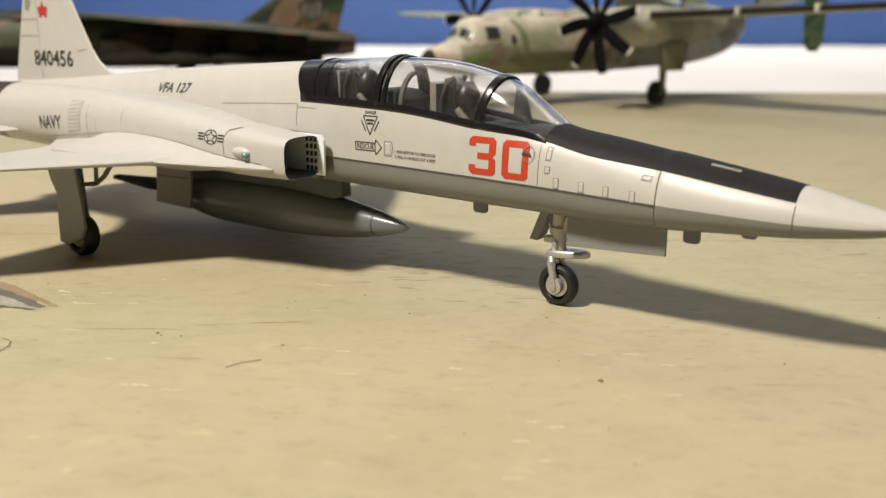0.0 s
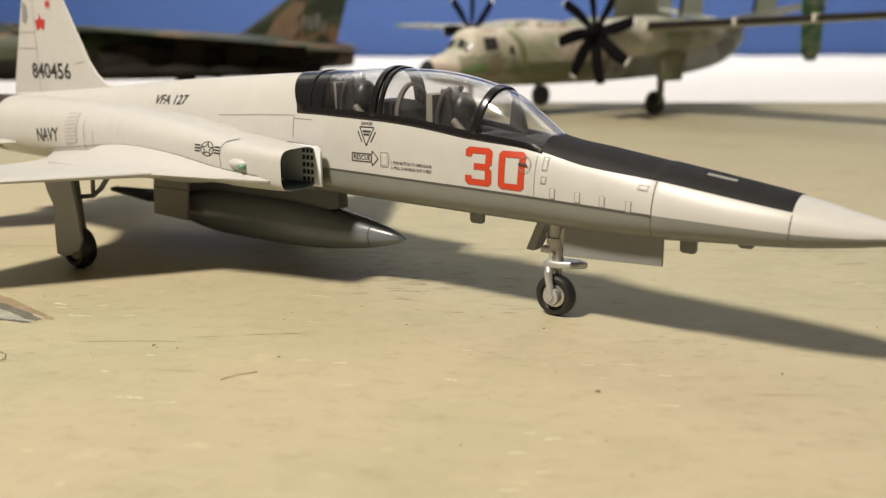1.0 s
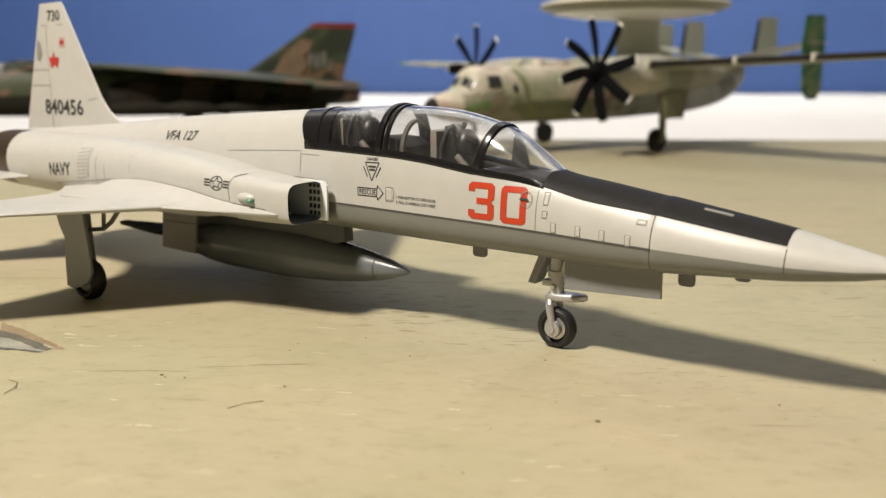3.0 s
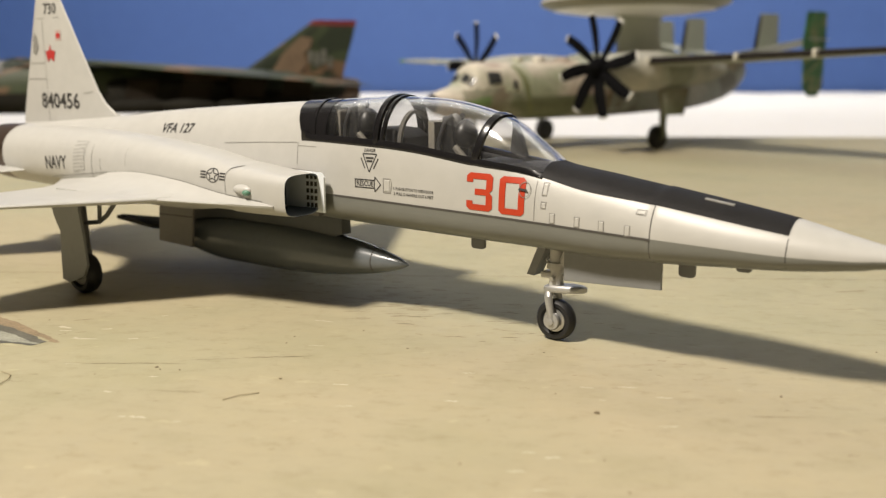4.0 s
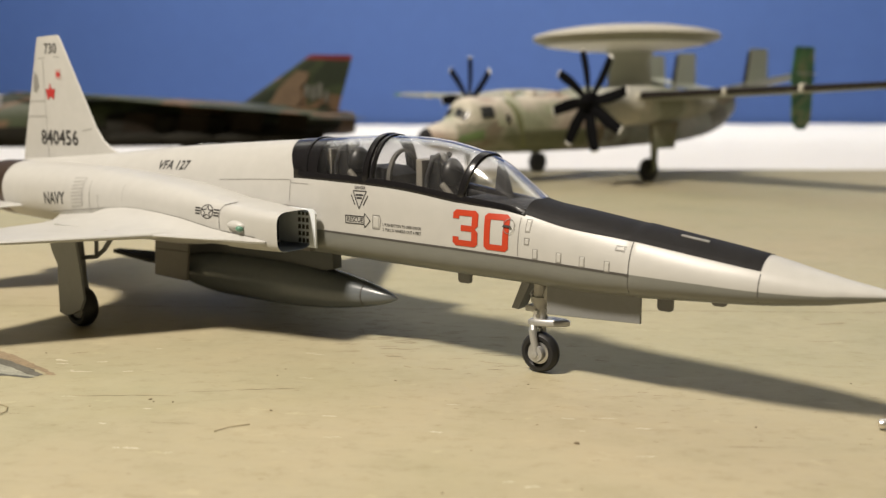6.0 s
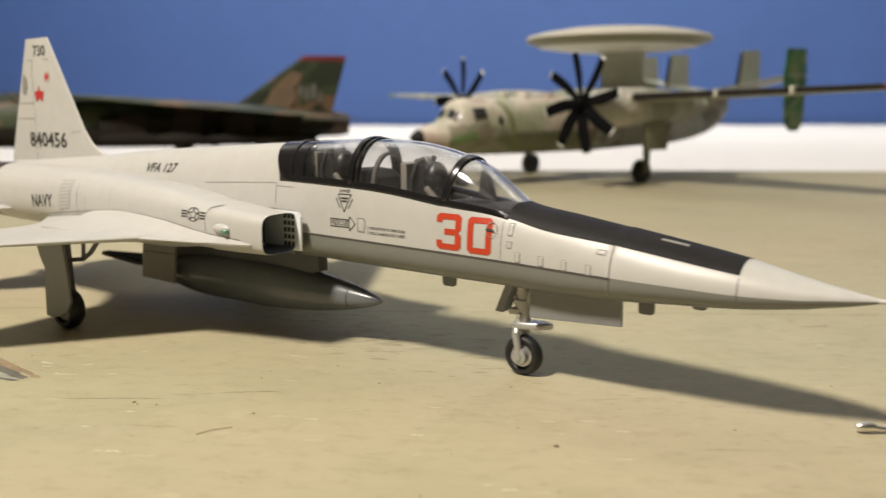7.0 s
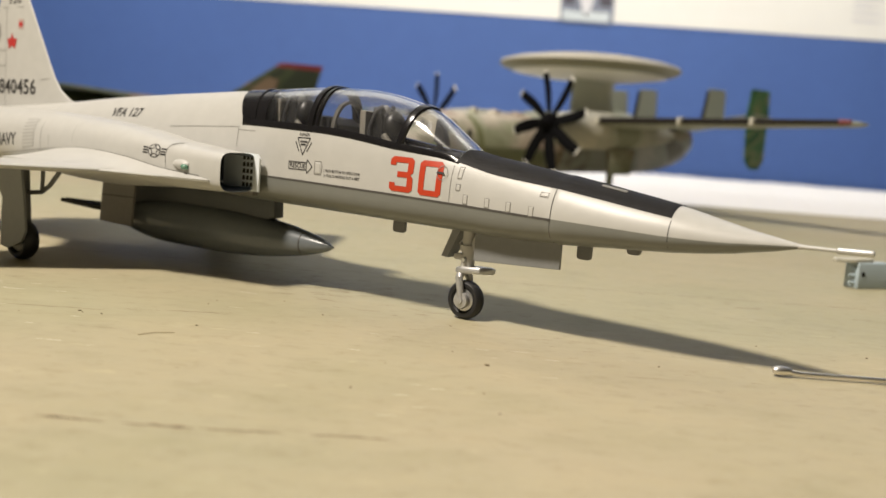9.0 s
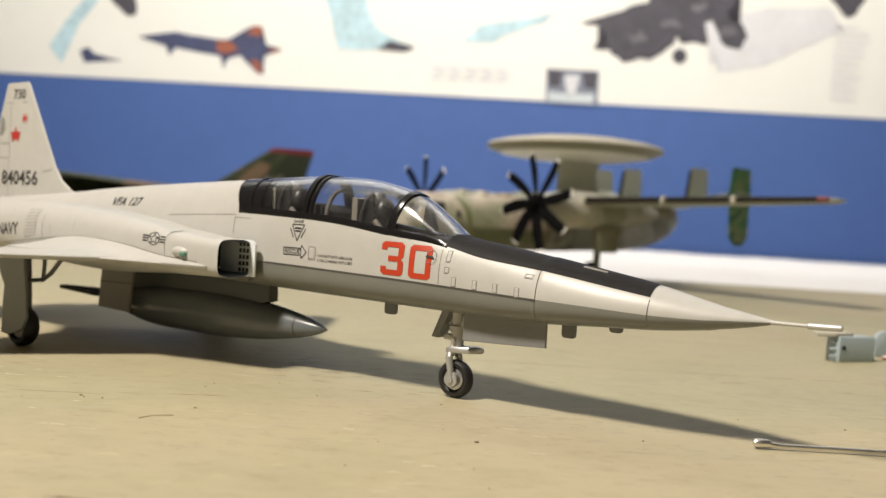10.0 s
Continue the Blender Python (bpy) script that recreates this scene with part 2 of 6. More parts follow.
def part(name, bm, material, parent=None, label="", smooth=True, sharp=40.0):
    """Links a bmesh, given in millimetres, as one mesh object under its thing."""
    bmesh.ops.scale(bm, vec=(MM, MM, MM), verts=bm.verts)
    if smooth:
        for f in bm.faces:
            f.smooth = True
        lim = radians(sharp)
        for e in bm.edges:
            if len(e.link_faces) == 2 and e.calc_face_angle(0) > lim:
                e.smooth = False
    me = bpy.data.meshes.new(name)
    bm.to_mesh(me)
    bm.free()
    for m in material if isinstance(material, (list, tuple)) else [material]:
        me.materials.append(m)
    ob = new(name, me)
    if parent is not None:
        ob.parent = parent
    return tagged(ob, label)


def thing(name, label, category, m=None, group=""):
    ob = new(name)
    ob.empty_display_size = 0.01
    if m is not None:
        ob.matrix_world = m
    return tagged(ob, label, category, group)


def loft(bm, rings, closed=True, cap=(True, True), mat=0):
    rows = [[bm.verts.new(p) for p in r] for r in rings]
    n = len(rows[0])
    made = []
    for a, b in zip(rows, rows[1:]):
        for i in range(n if closed else n - 1):
            j = (i + 1) % n
            made.append(bm.faces.new((a[i], a[j], b[j], b[i])))
    if closed and cap[0]:
        made.append(bm.faces.new(rows[0][::-1]))
    if closed and cap[1]:
        made.append(bm.faces.new(rows[-1]))
    for f in made:
        f.material_index = mat
    return rows


def finish(bm, merge=0.0):
    if merge:
        bmesh.ops.remove_doubles(bm, verts=bm.verts, dist=merge)
    bmesh.ops.recalc_face_normals(bm, faces=bm.faces)
    return bm


def tube(bm, points, radii, seg=12, mat=0, flat=1.0):
    """A round bar along points; radii: one for each point, or one for all."""
    pts = [Vector(p) for p in points]
    rs = list(radii) if isinstance(radii, (list, tuple)) else [radii] * len(pts)
    rings = []
    ref = Vector((0.3, 0.2, 1)).normalized()
    for i, p in enumerate(pts):
        d = (pts[min(i + 1, len(pts) - 1)] - pts[max(i - 1, 0)]).normalized()
        if abs(d.dot(ref)) > 0.95:
            ref = Vector((1, 0.1, 0.1)).normalized()
        u = d.cross(ref).normalized()
        v = d.cross(u)
        rings.append([p + rs[i] * (u * math.cos(a) + v * flat * math.sin(a)) for a in [2 * math.pi * k / seg for k in range(seg)]])
    loft(bm, rings, mat=mat)


def turned(bm, profile, axis="x", at=(0, 0, 0), seg=24, mat=0, squash=(1, 1)):
    """A turned shape: profile rows of (along, radius) about an axis through a point."""
    at = Vector(at)
    rings = []
    for s, r in profile:
        ring = []
        for k in range(seg):
            a = 2 * math.pi * k / seg
            c, d = r * math.cos(a) * squash[0], r * math.sin(a) * squash[1]
            ring.append(at + Vector({"x": (s, c, d), "y": (c, s, d), "z": (c, d, s)}[axis]))
        rings.append(ring)
    loft(bm, rings, mat=mat)


def slab(bm, outline, thick, plane="xz", at=0.0, mat=0, bevel=0.0):
    """A plate: an outline in a plane, thick to both sides of at."""
    def place(u, v, w):
        return {"xz": (u, w, v), "xy": (u, v, w), "yz": (w, u, v)}[plane]
    a = [bm.verts.new(place(u, v, at - thick / 2)) for u, v in outline]
    b = [bm.verts.new(place(u, v, at + thick / 2)) for u, v in outline]
    n = len(outline)
    fs = [bm.faces.new(a[::-1]), bm.faces.new(b)]
    es = []
    for i in range(n):
        j = (i + 1) % n
        fs.append(bm.faces.new((a[i], a[j], b[j], b[i])))
    for f in fs:
        f.material_index = mat
    if bevel:
        edges = [e for f in fs[:2] for e in f.edges]
        bmesh.ops.bevel(bm, geom=edges, offset=bevel, segments=2, affect="EDGES", profile=0.5)


def box(bm, lo, hi, mat=0, bevel=0.0):
    slab(bm, [(lo[0], lo[1]), (hi[0], lo[1]), (hi[0], hi[1]), (lo[0], hi[1])], hi[2] - lo[2], "xy", (lo[2] + hi[2]) / 2, mat, bevel)


def aerofoil(bm, sections, mat=0, k=14):
    """A wing: sections of (nose point, tail point, thickness, up-vector)."""
    rings = []
    for le, te, th, up in sections:
        le, te, up = Vector(le), Vector(te), Vector(up)
        ring = []
        for side in (1, -1):
            ts = [0.5 - 0.5 * math.cos(math.pi * i / k) for i in range(k + 1)]
            for t in ts if side == 1 else ts[-2:0:-1]:
                h = th * (1.45 * math.sqrt(t) * (1 - t) + 0.04 * (1 - t) + 0.05) * 1.25 * 0.72
                if t in (0.0,):
                    h = th * 0.02
                ring.append(le.lerp(te, t) + up * (h / 2 * side))
        rings.append(ring)
    loft(bm, rings, mat=mat)


def curve_at(xs, table):
    """Smooth values between table rows, by Catmull and Rom's spline."""
    table = sorted(table)
    ks = np.array([r[0] for r in table], float)
    vs = np.array([r[1:] for r in table], float)
    out = []
    for x in np.atleast_1d(xs):
        i = int(np.clip(np.searchsorted(ks, x) - 1, 0, len(ks) - 2))
        h = ks[i + 1] - ks[i]
        u = np.clip((x - ks[i]) / h, 0, 1)
        m0 = (vs[i + 1] - vs[i - 1]) / (ks[i + 1] - ks[i - 1]) if i > 0 else (vs[i + 1] - vs[i]) / h
        m1 = (vs[i + 2] - vs[i]) / (ks[i + 2] - ks[i]) if i + 2 < len(ks) else (vs[i + 1] - vs[i]) / h
        out.append((2 * u**3 - 3 * u**2 + 1) * vs[i] + (u**3 - 2 * u**2 + u) * h * m0 + (3 * u**2 - 2 * u**3) * vs[i + 1] + (u**3 - u**2) * h * m1)
    return np.array(out) if np.ndim(xs) else out[0]


def power(v, n):
    return math.copysign(abs(v) ** (2.0 / n), v)

# ---- the setting: a room with a blue wall, a white cloth and a painted board ----
ROOM = pose(0, 0, 0, 0, 0, 31.5)  # x along the blue wall, y towards it
X0, X1, Y0, Y1, Z0, Z1 = -1900, 1900, -1500, 2455, -750, 1650


def room_piece(name, lo, hi, material, label=""):
    bm = bmesh.new()
    box(bm, lo, hi)
    ob = part(name, finish(bm), material, None, label, smooth=False)
    ob.matrix_world = ROOM
    return tagged(ob, kind="structure")


room_piece("wall_north", (X0, Y1, Z0), (X1, Y1 + 100, Z1), BLUE, "smooth blue painted wall")
# added walls, floor and ceiling out of view, toned to shape the fill
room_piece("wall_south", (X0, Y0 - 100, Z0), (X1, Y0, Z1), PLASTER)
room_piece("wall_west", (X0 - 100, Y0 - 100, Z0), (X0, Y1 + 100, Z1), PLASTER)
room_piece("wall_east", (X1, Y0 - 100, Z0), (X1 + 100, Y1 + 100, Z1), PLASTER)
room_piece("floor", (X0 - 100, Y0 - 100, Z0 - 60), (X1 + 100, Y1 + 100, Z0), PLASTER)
room_piece("ceiling", (X0 - 100, Y0 - 100, Z1), (X1 + 100, Y1 + 100, Z1 + 80), CEILING)

# the long bench below everything, with the cloth on it
bench = thing("bench", "long plain bench partly under a white cloth", "bench", ROOM)
bm = bmesh.new()
box(bm, (X0 + 40, -900, Z0 + 4), (X1 - 40, Y1 - 10, -18))
part("bench_body", finish(bm), PLASTER, bench, smooth=False)

bm = bmesh.new()
nx, ny = 150, 90
grid = []
for j in range(ny + 1):
    row = []
    for i in range(nx + 1):
        x, y = X0 + 45 + (X1 - X0 - 90) * i / nx, 330 + (Y1 - 345) * j / ny
        h = 3.5 * noise.noise(Vector((x / 160, y / 210, 0))) + 1.6 * noise.noise(Vector((x / 45, y / 60, 3)))
        row.append(bm.verts.new((x, y, -15.5 + (max(h, -1.2) if y > 520 else 0.2 * max(h, -1.2) - 0.5))))
    grid.append(row)
for j in range(ny):
    for i in range(nx):
        bm.faces.new((grid[j][i], grid[j][i + 1], grid[j + 1][i + 1], grid[j + 1][i]))
ret = bmesh.ops.extrude_face_region(bm, geom=bm.faces[:])
bmesh.ops.translate(bm, verts=[v for v in ret["geom"] if isinstance(v, bmesh.types.BMVert)], vec=(0, 0, -0.8))
cloth = part("white_cloth", finish(bm), CLOTH)
cloth.matrix_world = ROOM
tagged(cloth, "rumpled white cloth spread behind the painted board", "cloth")

# the board on which the models stand
board = thing("display_board", "cream painted wooden board with worn grain", "board", ROOM)
bm = bmesh.new()
box(bm, (-950, -480, -11), (900, 425, 0), bevel=0.8)
part("board_top", finish(bm), BOARD, board, smooth=False)
bm = bmesh.new()
random.seed(4)


def scratch(bm, x0, y0, x1, y1, w):
    n = 9
    prev = None
    for i in range(n + 1):
        t = i / n
        x, y = x0 + (x1 - x0) * t, y0 + (y1 - y0) * t + 0.35 * noise.noise(Vector((x0 + 9 * t, y0, 5)))
        ww = 1.5 * w * (0.25 + 0.9 * abs(noise.noise(Vector((x0 * 3 + 14 * t, y0, 1))))) * min(1, 4 * t + 0.15, 4 * (1 - t) + 0.15)
        a, b = bm.verts.new((x, y - ww, 0.02)), bm.verts.new((x, y + ww, 0.02))
        if prev:
            bm.faces.new((prev[0], a, b, prev[1]))
        prev = (a, b)


R = ROOM.to_3x3().inverted()


def to_board(x, y):
    v = R @ Vector((x, y, 0))
    return v.x, v.y


CRACKS = [((-65.6, -35.1), (-63.8, -32.6), 0.16), ((-69.0, -35.6), (-70.2, -33.2), 0.14), ((-60.3, -40.9), (-60.0, -39.2), 0.12), ((-59.2, -38.7), (-58.4, -37.3), 0.12), ((-46.2, -46.7), (-34.1, -38.1), 0.13), ((-34.9, -36.7), (-29.8, -32.3), 0.08),
          ((-29.9, -32.1), (-22.7, -25.9), 0.13), ((3.5, 9.9), (5.7, 10.7), 0.16), ((9.3, 10.5), (10.4, 11.0), 0.14), ((-18.3, -9.5), (-16.8, -9.5), 0.12), ((-22.4, -2.8), (-21.9, -2.0), 0.12), ((43.6, 60.7), (47.0, 63.3), 0.22), ((25.0, 52.8), (29.4, 57.4), 0.3), ((0.4, -69.8), (6.0, -66.5), 0.34), ((7.0, -65.9), (12.4, -62.1), 0.36), ((12.6, -62.0), (18.6, -57.5), 0.26), ((20.4, -56.2), (26.6, -51.7), 0.2),
          ((18.4, 247.1), (24.0, 265.4), 0.2), ((36, 72), (40, 75), 0.12), ((52, 38), (56, 41), 0.12), ((27, 40), (31, 43), 0.12)]
for (xa, ya), (xb, yb), w in CRACKS:
    scratch(bm, *to_board(xa, ya), *to_board(xb, yb), w)
for i in range(60):
    x, y = random.uniform(-160, 220), random.uniform(-60, 300)
    scratch(bm, x, y, x + random.uniform(1.5, 7), y + random.uniform(-0.4, 0.4), random.uniform(0.03, 0.11))
tagged(part("crackle", bm, CRUMB, board, "dark cracks in the cream paint", smooth=False), kind="stuff")
bm = bmesh.new()
(xa, ya), (xb, yb) = to_board(-38.9, 22.7), to_board(10.3, 55.0)
k = (yb - ya) / (xb - xa)
for i in range(70):
    x = xa - 300 + i * 10
    scratch(bm, x, ya + k * (x - xa), x + 10.4, ya + k * (x + 10 - xa), 0.16)
part("board_joint", bm, CRUMB, board, "long dark joint between two planks", smooth=False)
# a flat mark on the board: brown above, grey in the middle, pale below
BOARD_MARK = {"brown": ((0.255, 0.195, 0.12), 0.03, [(-78.5, -40.6), (-72.5, -40.7), (-67, -41.2), (-62, -41.9), (-58.9, -42.1), (-56.6, -42.9), (-57.6, -43.4), (-60, -42.9), (-66.4, -43.0), (-73.5, -43.4)]),
         "grey": ((0.12, 0.115, 0.09), 0.04, [(-74.5, -43.1), (-69, -42.8), (-64, -43.0), (-60.5, -43.4), (-58.0, -43.9), (-58.2, -44.7), (-61, -44.9), (-66, -44.4), (-71.5, -45.0)]),
         "pale": ((0.285, 0.285, 0.23), 0.03, [(-71.5, -44.8), (-66, -44.3), (-61, -44.8), (-58.4, -44.7), (-58.3, -45.9), (-61, -46.5), (-64.0, -48.2)]),
         "dark": ((0.11, 0.11, 0.09), 0.05, [(-67.5, -48.4), (-64, -47.1), (-61, -46.1), (-58.2, -45.2), (-58.4, -45.8), (-61.2, -46.7), (-64.6, -48.4)])}
for colour, (rgb, lift, outline) in BOARD_MARK.items():
    bm = bmesh.new()
    rim = []
    for (xa, ya), (xb, yb) in zip(outline, outline[1:] + outline[:1]):
        for i in range(5):
            q = Vector((xa + (xb - xa) * i / 5, ya + (yb - ya) * i / 5, lift))
            rim.append((*to_board(q.x + 0.5 * noise.noise(q * 1.7), q.y + 0.4 * noise.noise(q * 1.7 + Vector((3, 5, 0)))), lift))
    bm.faces.new([bm.verts.new(p) for p in rim])
    bmesh.ops.triangulate(bm, faces=bm.faces)
    part("board_mark", bm, paint(colour + "_mark_tone", rgb, 0.6, vary=0.35, scale=260), board, colour + " flat mark on the board", smooth=False)
# pale scuffs where the cream paint is rubbed, and fine crackle under the jet
bm = bmesh.new()
for (xa, ya), (xb, yb), w in (((-64.5, -38.2), (-61.9, -37.6), 0.5), ((-57.0, -40.7), (-53.7, -38.6), 0.28), ((-57.8, -35.3), (-56.6, -34.2), 0.35), ((-62.2, -39.4), (-60.6, -38.2), 0.3), ((-50.2, -35.9), (-49.0, -34.8), 0.3)):
    scratch(bm, *to_board(xa, ya), *to_board(xb, yb), w)
for i in range(26):
    x, y = to_board(random.uniform(-60, 25), random.uniform(-55, -8))
    scratch(bm, x, y, x + random.uniform(0.6, 2.6), y + random.uniform(-0.2, 0.2), random.uniform(0.08, 0.26))
tagged(part("scuffs", bm, paint("rubbed_pale_paint", (0.50, 0.46, 0.34), 0.55, vary=0.1), board, "pale rubbed scuffs in the paint", smooth=False), kind="stuff")
bm = bmesh.new()
for i in range(210):
    x, y = to_board(random.gauss(-40, 18), random.gauss(4, 6.0))
    scratch(bm, x, y, x + random.uniform(0.8, 4.6), y + random.uniform(-0.7, 0.7), random.uniform(0.04, 0.20))
for i in range(70):
    x, y = to_board(random.uniform(-30, 60), random.uniform(-30, 22))
    scratch(bm, x, y, x + random.uniform(0.4, 2.0), y + random.uniform(-0.25, 0.25), random.uniform(0.03, 0.09))
tagged(part("fine_crackle", bm, CRUMB, board, "fine brown crackle in the paint", smooth=False), kind="stuff")
# fine hairs lying on the board
for pts in ([(-19.4, -44.3), (-18.9, -42.3), (-17.8, -40.1)], [(-45.7, -57.3), (-46.6, -55.4), (-48.4, -54.2), (-50.2, -54.4)]):
    bm = bmesh.new()
    tube(bm, [(x, y, 0.10 + 0.1 * (i % 2)) for i, (x, y) in enumerate(pts)], 0.055, 8)
    ob = part("hair", finish(bm), FIBRE, None, "fine tan fibre lying on the cream board")
    tagged(ob, category="fibre", group="fibres on the board")

# crumbs and paint flecks
for n, (x, y, r) in enumerate([(17.7, -22.2, 0.42), (-35.9, -41.4, 0.30), (-34.8, -41.7, 0.18), (-32.6, -40.3, 0.22), (-19.6, -35.0, 0.24), (-31.5, -21.0, 0.16), (-30.1, -24.0, 0.18), (-25.4, -12.9, 0.20), (-14.6, -15.9, 0.24), (1.6, -6.4, 0.18), (10.8, -19.5, 0.16),
                               (32.7, -4.9, 0.24), (-68.9, -37.1, 0.2), (-40.0, -47.7, 0.15), (52, 26, 0.25), (38, 20, 0.2), (9, -31, 0.14), (24, -33, 0.16), (13, -42, 0.2), (29, -38, 0.2)]):
    bm = bmesh.new()
    bmesh.ops.create_icosphere(bm, subdivisions=2, radius=0.72 * r)
    for v in bm.verts:
        v.co = Vector((v.co.x * 1.5, v.co.y, v.co.z * 0.5)) * (0.8 + 0.4 * noise.noise(v.co * 5 + Vector((n, 0, 0))))
    ob = part("crumb", bm, CRUMB, None, "tiny brown crumb lying on the cream board")
    ob.matrix_world = pose(x * MM, y * MM, r * 0.25 * MM, 0, 0, 31 + 40 * n)
    tagged(ob, category="crumb", group="crumbs on the board")

# ---- the white two-seat jet ----
jet = thing("jet_trainer_model", "white plastic scale model of a two-seat jet trainer with red numbers", "model aircraft")

#        x     zc    hw   bottom top   n-low n-high
BODY = [(46.8, 16.95, 0.30, 16.65, 17.25, 2, 2), (43, 16.8, 1.75, 15.8, 17.95, 2, 2), (38.4, 16.6, 3.1, 15.1, 18.8, 2, 2), (32, 16.6, 4.6, 14.4, 20.3, 2.4, 2), (24, 16.9, 5.5, 13.95, 21.7, 2.6, 2),
        (15.8, 17.15, 5.8, 13.45, 23.0, 2.7, 2.2), (8, 17.35, 5.85, 13.25, 24.2, 2.9, 2.4), (0, 17.65, 5.8, 13.4, 25.5, 2.8, 2.6), (-11, 18.05, 6.1, 13.6, 29.5, 3.0, 2.9), (-28, 18.5, 6.3, 13.9, 32, 3.0, 3.0)] + [
        (-43, 19.0, 6.3, 14.2, 33.0, 3.0, 2.6), (-60, 20.5, 6.2, 14.6, 32.3, 2.8, 2.3), (-85, 21, 6.0, 15, 30.7, 2.6, 2.1), (-102, 21.5, 6.0, 16, 29.2, 2.4, 2), (-125, 22, 6.3, 16.5, 27.6, 2.2, 2), (-138, 22, 6.0, 17, 26.9, 2.2, 2)]
SILL = [(47, 17.0), (32, 18.9), (15.8, 21.2), (6, 22.3), (0, 23.55), (-4, 24.35), (-11, 25.2), (-20, 26.4), (-28, 27.0), (-43.5, 27.4), (-60, 27.2), (-100, 25.5), (-138, 24)]


def body_point(x, a):
    zc, hw, zb, zt, nb, nt = curve_at(x, BODY)
    n, h = (nt, zt - zc) if math.sin(a) > 0 else (nb, zc - zb)
    return Vector((x, -hw * power(math.cos(a), n), zc + h * power(math.sin(a), n)))


def body_angle(x, z):
    """The angle at which the starboard side stands at a height above the widest line."""
    zc, hw, zb, zt, nb, nt = curve_at(x, BODY)
    s = np.clip((z - zc) / (zt - zc), 0.001, 0.999)
    return math.asin(s ** (nt / 2.0))


def body_ring(x, lower=44, upper=28):
    s = float(curve_at(x, SILL)[0])
    a0 = body_angle(x, s)
    angles = list(np.linspace(a0, 0, 11)) + list(np.linspace(0, -math.pi, 25))[1:] + list(np.linspace(-math.pi, -math.pi - a0, 11))[1:]
    ring = [body_point(x, a) for a in angles]
    if -43.3 < x < -0.4:
        yi = abs(ring[0].y) - 0.55
        floor_z = s - 6.5
        prof = [(yi, s), (yi - 0.25, s - 0.4), (yi - 0.4, s - 3.0), (yi - 0.4, floor_z), (0, floor_z), (-yi + 0.4, floor_z), (-yi + 0.4, s - 3.0), (-yi + 0.25, s - 0.4), (-yi, s)]
        ts = np.linspace(0, len(prof) - 1, upper - 1)
        for t in ts:
            i = min(int(t), len(prof) - 2)
            u = t - i
            ring.append(Vector((x, prof[i][0] * (1 - u) + prof[i + 1][0] * u, prof[i][1] * (1 - u) + prof[i + 1][1] * u)))
    else:
        ring += [body_point(x, math.pi - a0 - (math.pi - 2 * a0) * i / upper) for i in range(1, upper)]
    if 15.85 < x < 40:
        mid = Vector((x, 0, 18))
        ring = [p + (p - mid).normalized() * 0.10 for p in ring]
    return ring


bm = bmesh.new()
xs = [46.8, 45.5] + list(np.arange(44, 16.6, -1.6)) + [15.95, 15.75] + list(np.arange(14.8, 0.2, -1.6)) + [-0.35, -0.45] + list(np.arange(-2.2, -43, -1.8)) + [-43.25, -43.35] + list(np.arange(-45, -138.1, -2.4)) + [-138]
rows = loft(bm, [body_ring(x) for x in xs])
for f in bm.faces:
    c = f.calc_center_median()
    s = float(curve_at(c.x, SILL)[0])
    if -43.4 < c.x < -0.35 and c.z < s - 0.05 and abs(c.y) < 5.4 and c.z > s - 7 and (abs(f.normal.z) > 0.5 and c.z < s - 5.8 and abs(c.y) < 4.5 or abs(c.y) < abs(body_point(c.x, body_angle(c.x, c.z)).y) - 0.35):
        f.material_index = 1
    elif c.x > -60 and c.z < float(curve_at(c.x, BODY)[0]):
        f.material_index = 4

# engine nacelles at both sides, run into the body
NAC = [(-37.2, 11.5, 19.1, 4.15, 3.2, 4.2), (-44, 11.1, 19.2, 4.75, 3.5, 4), (-52, 10.6, 19.5, 5.15, 4.0, 3.4), (-62, 9.8, 20.1, 5.7, 4.8, 3), (-80, 8.6, 20.8, 6.2, 5.6, 2.6), (-100, 7.6, 21.1, 6.5, 6.0, 2.4), (-120, 6.9, 21.2, 6.5, 6.1, 2.2), (-134, 6.4, 21.3, 6.1, 5.8, 2.05), (-137.5, 6.3, 21.3, 5.5, 5.3, 2)]


def nacelle_ring(x, side, grow=1.0, n=36, lip=0.0):
    yc, zc, hy, hz, p = curve_at(x, NAC)
    ring = []
    for k in range(n):
        a = 2 * math.pi * k / n
        y, z = yc + hy * grow * power(math.cos(a), p), zc + hz * grow * power(math.sin(a), p)
        ring.append(Vector((x - lip * (1.7 - 0.085 * max(0, y - 7.3)), side * y, z)))
    return ring


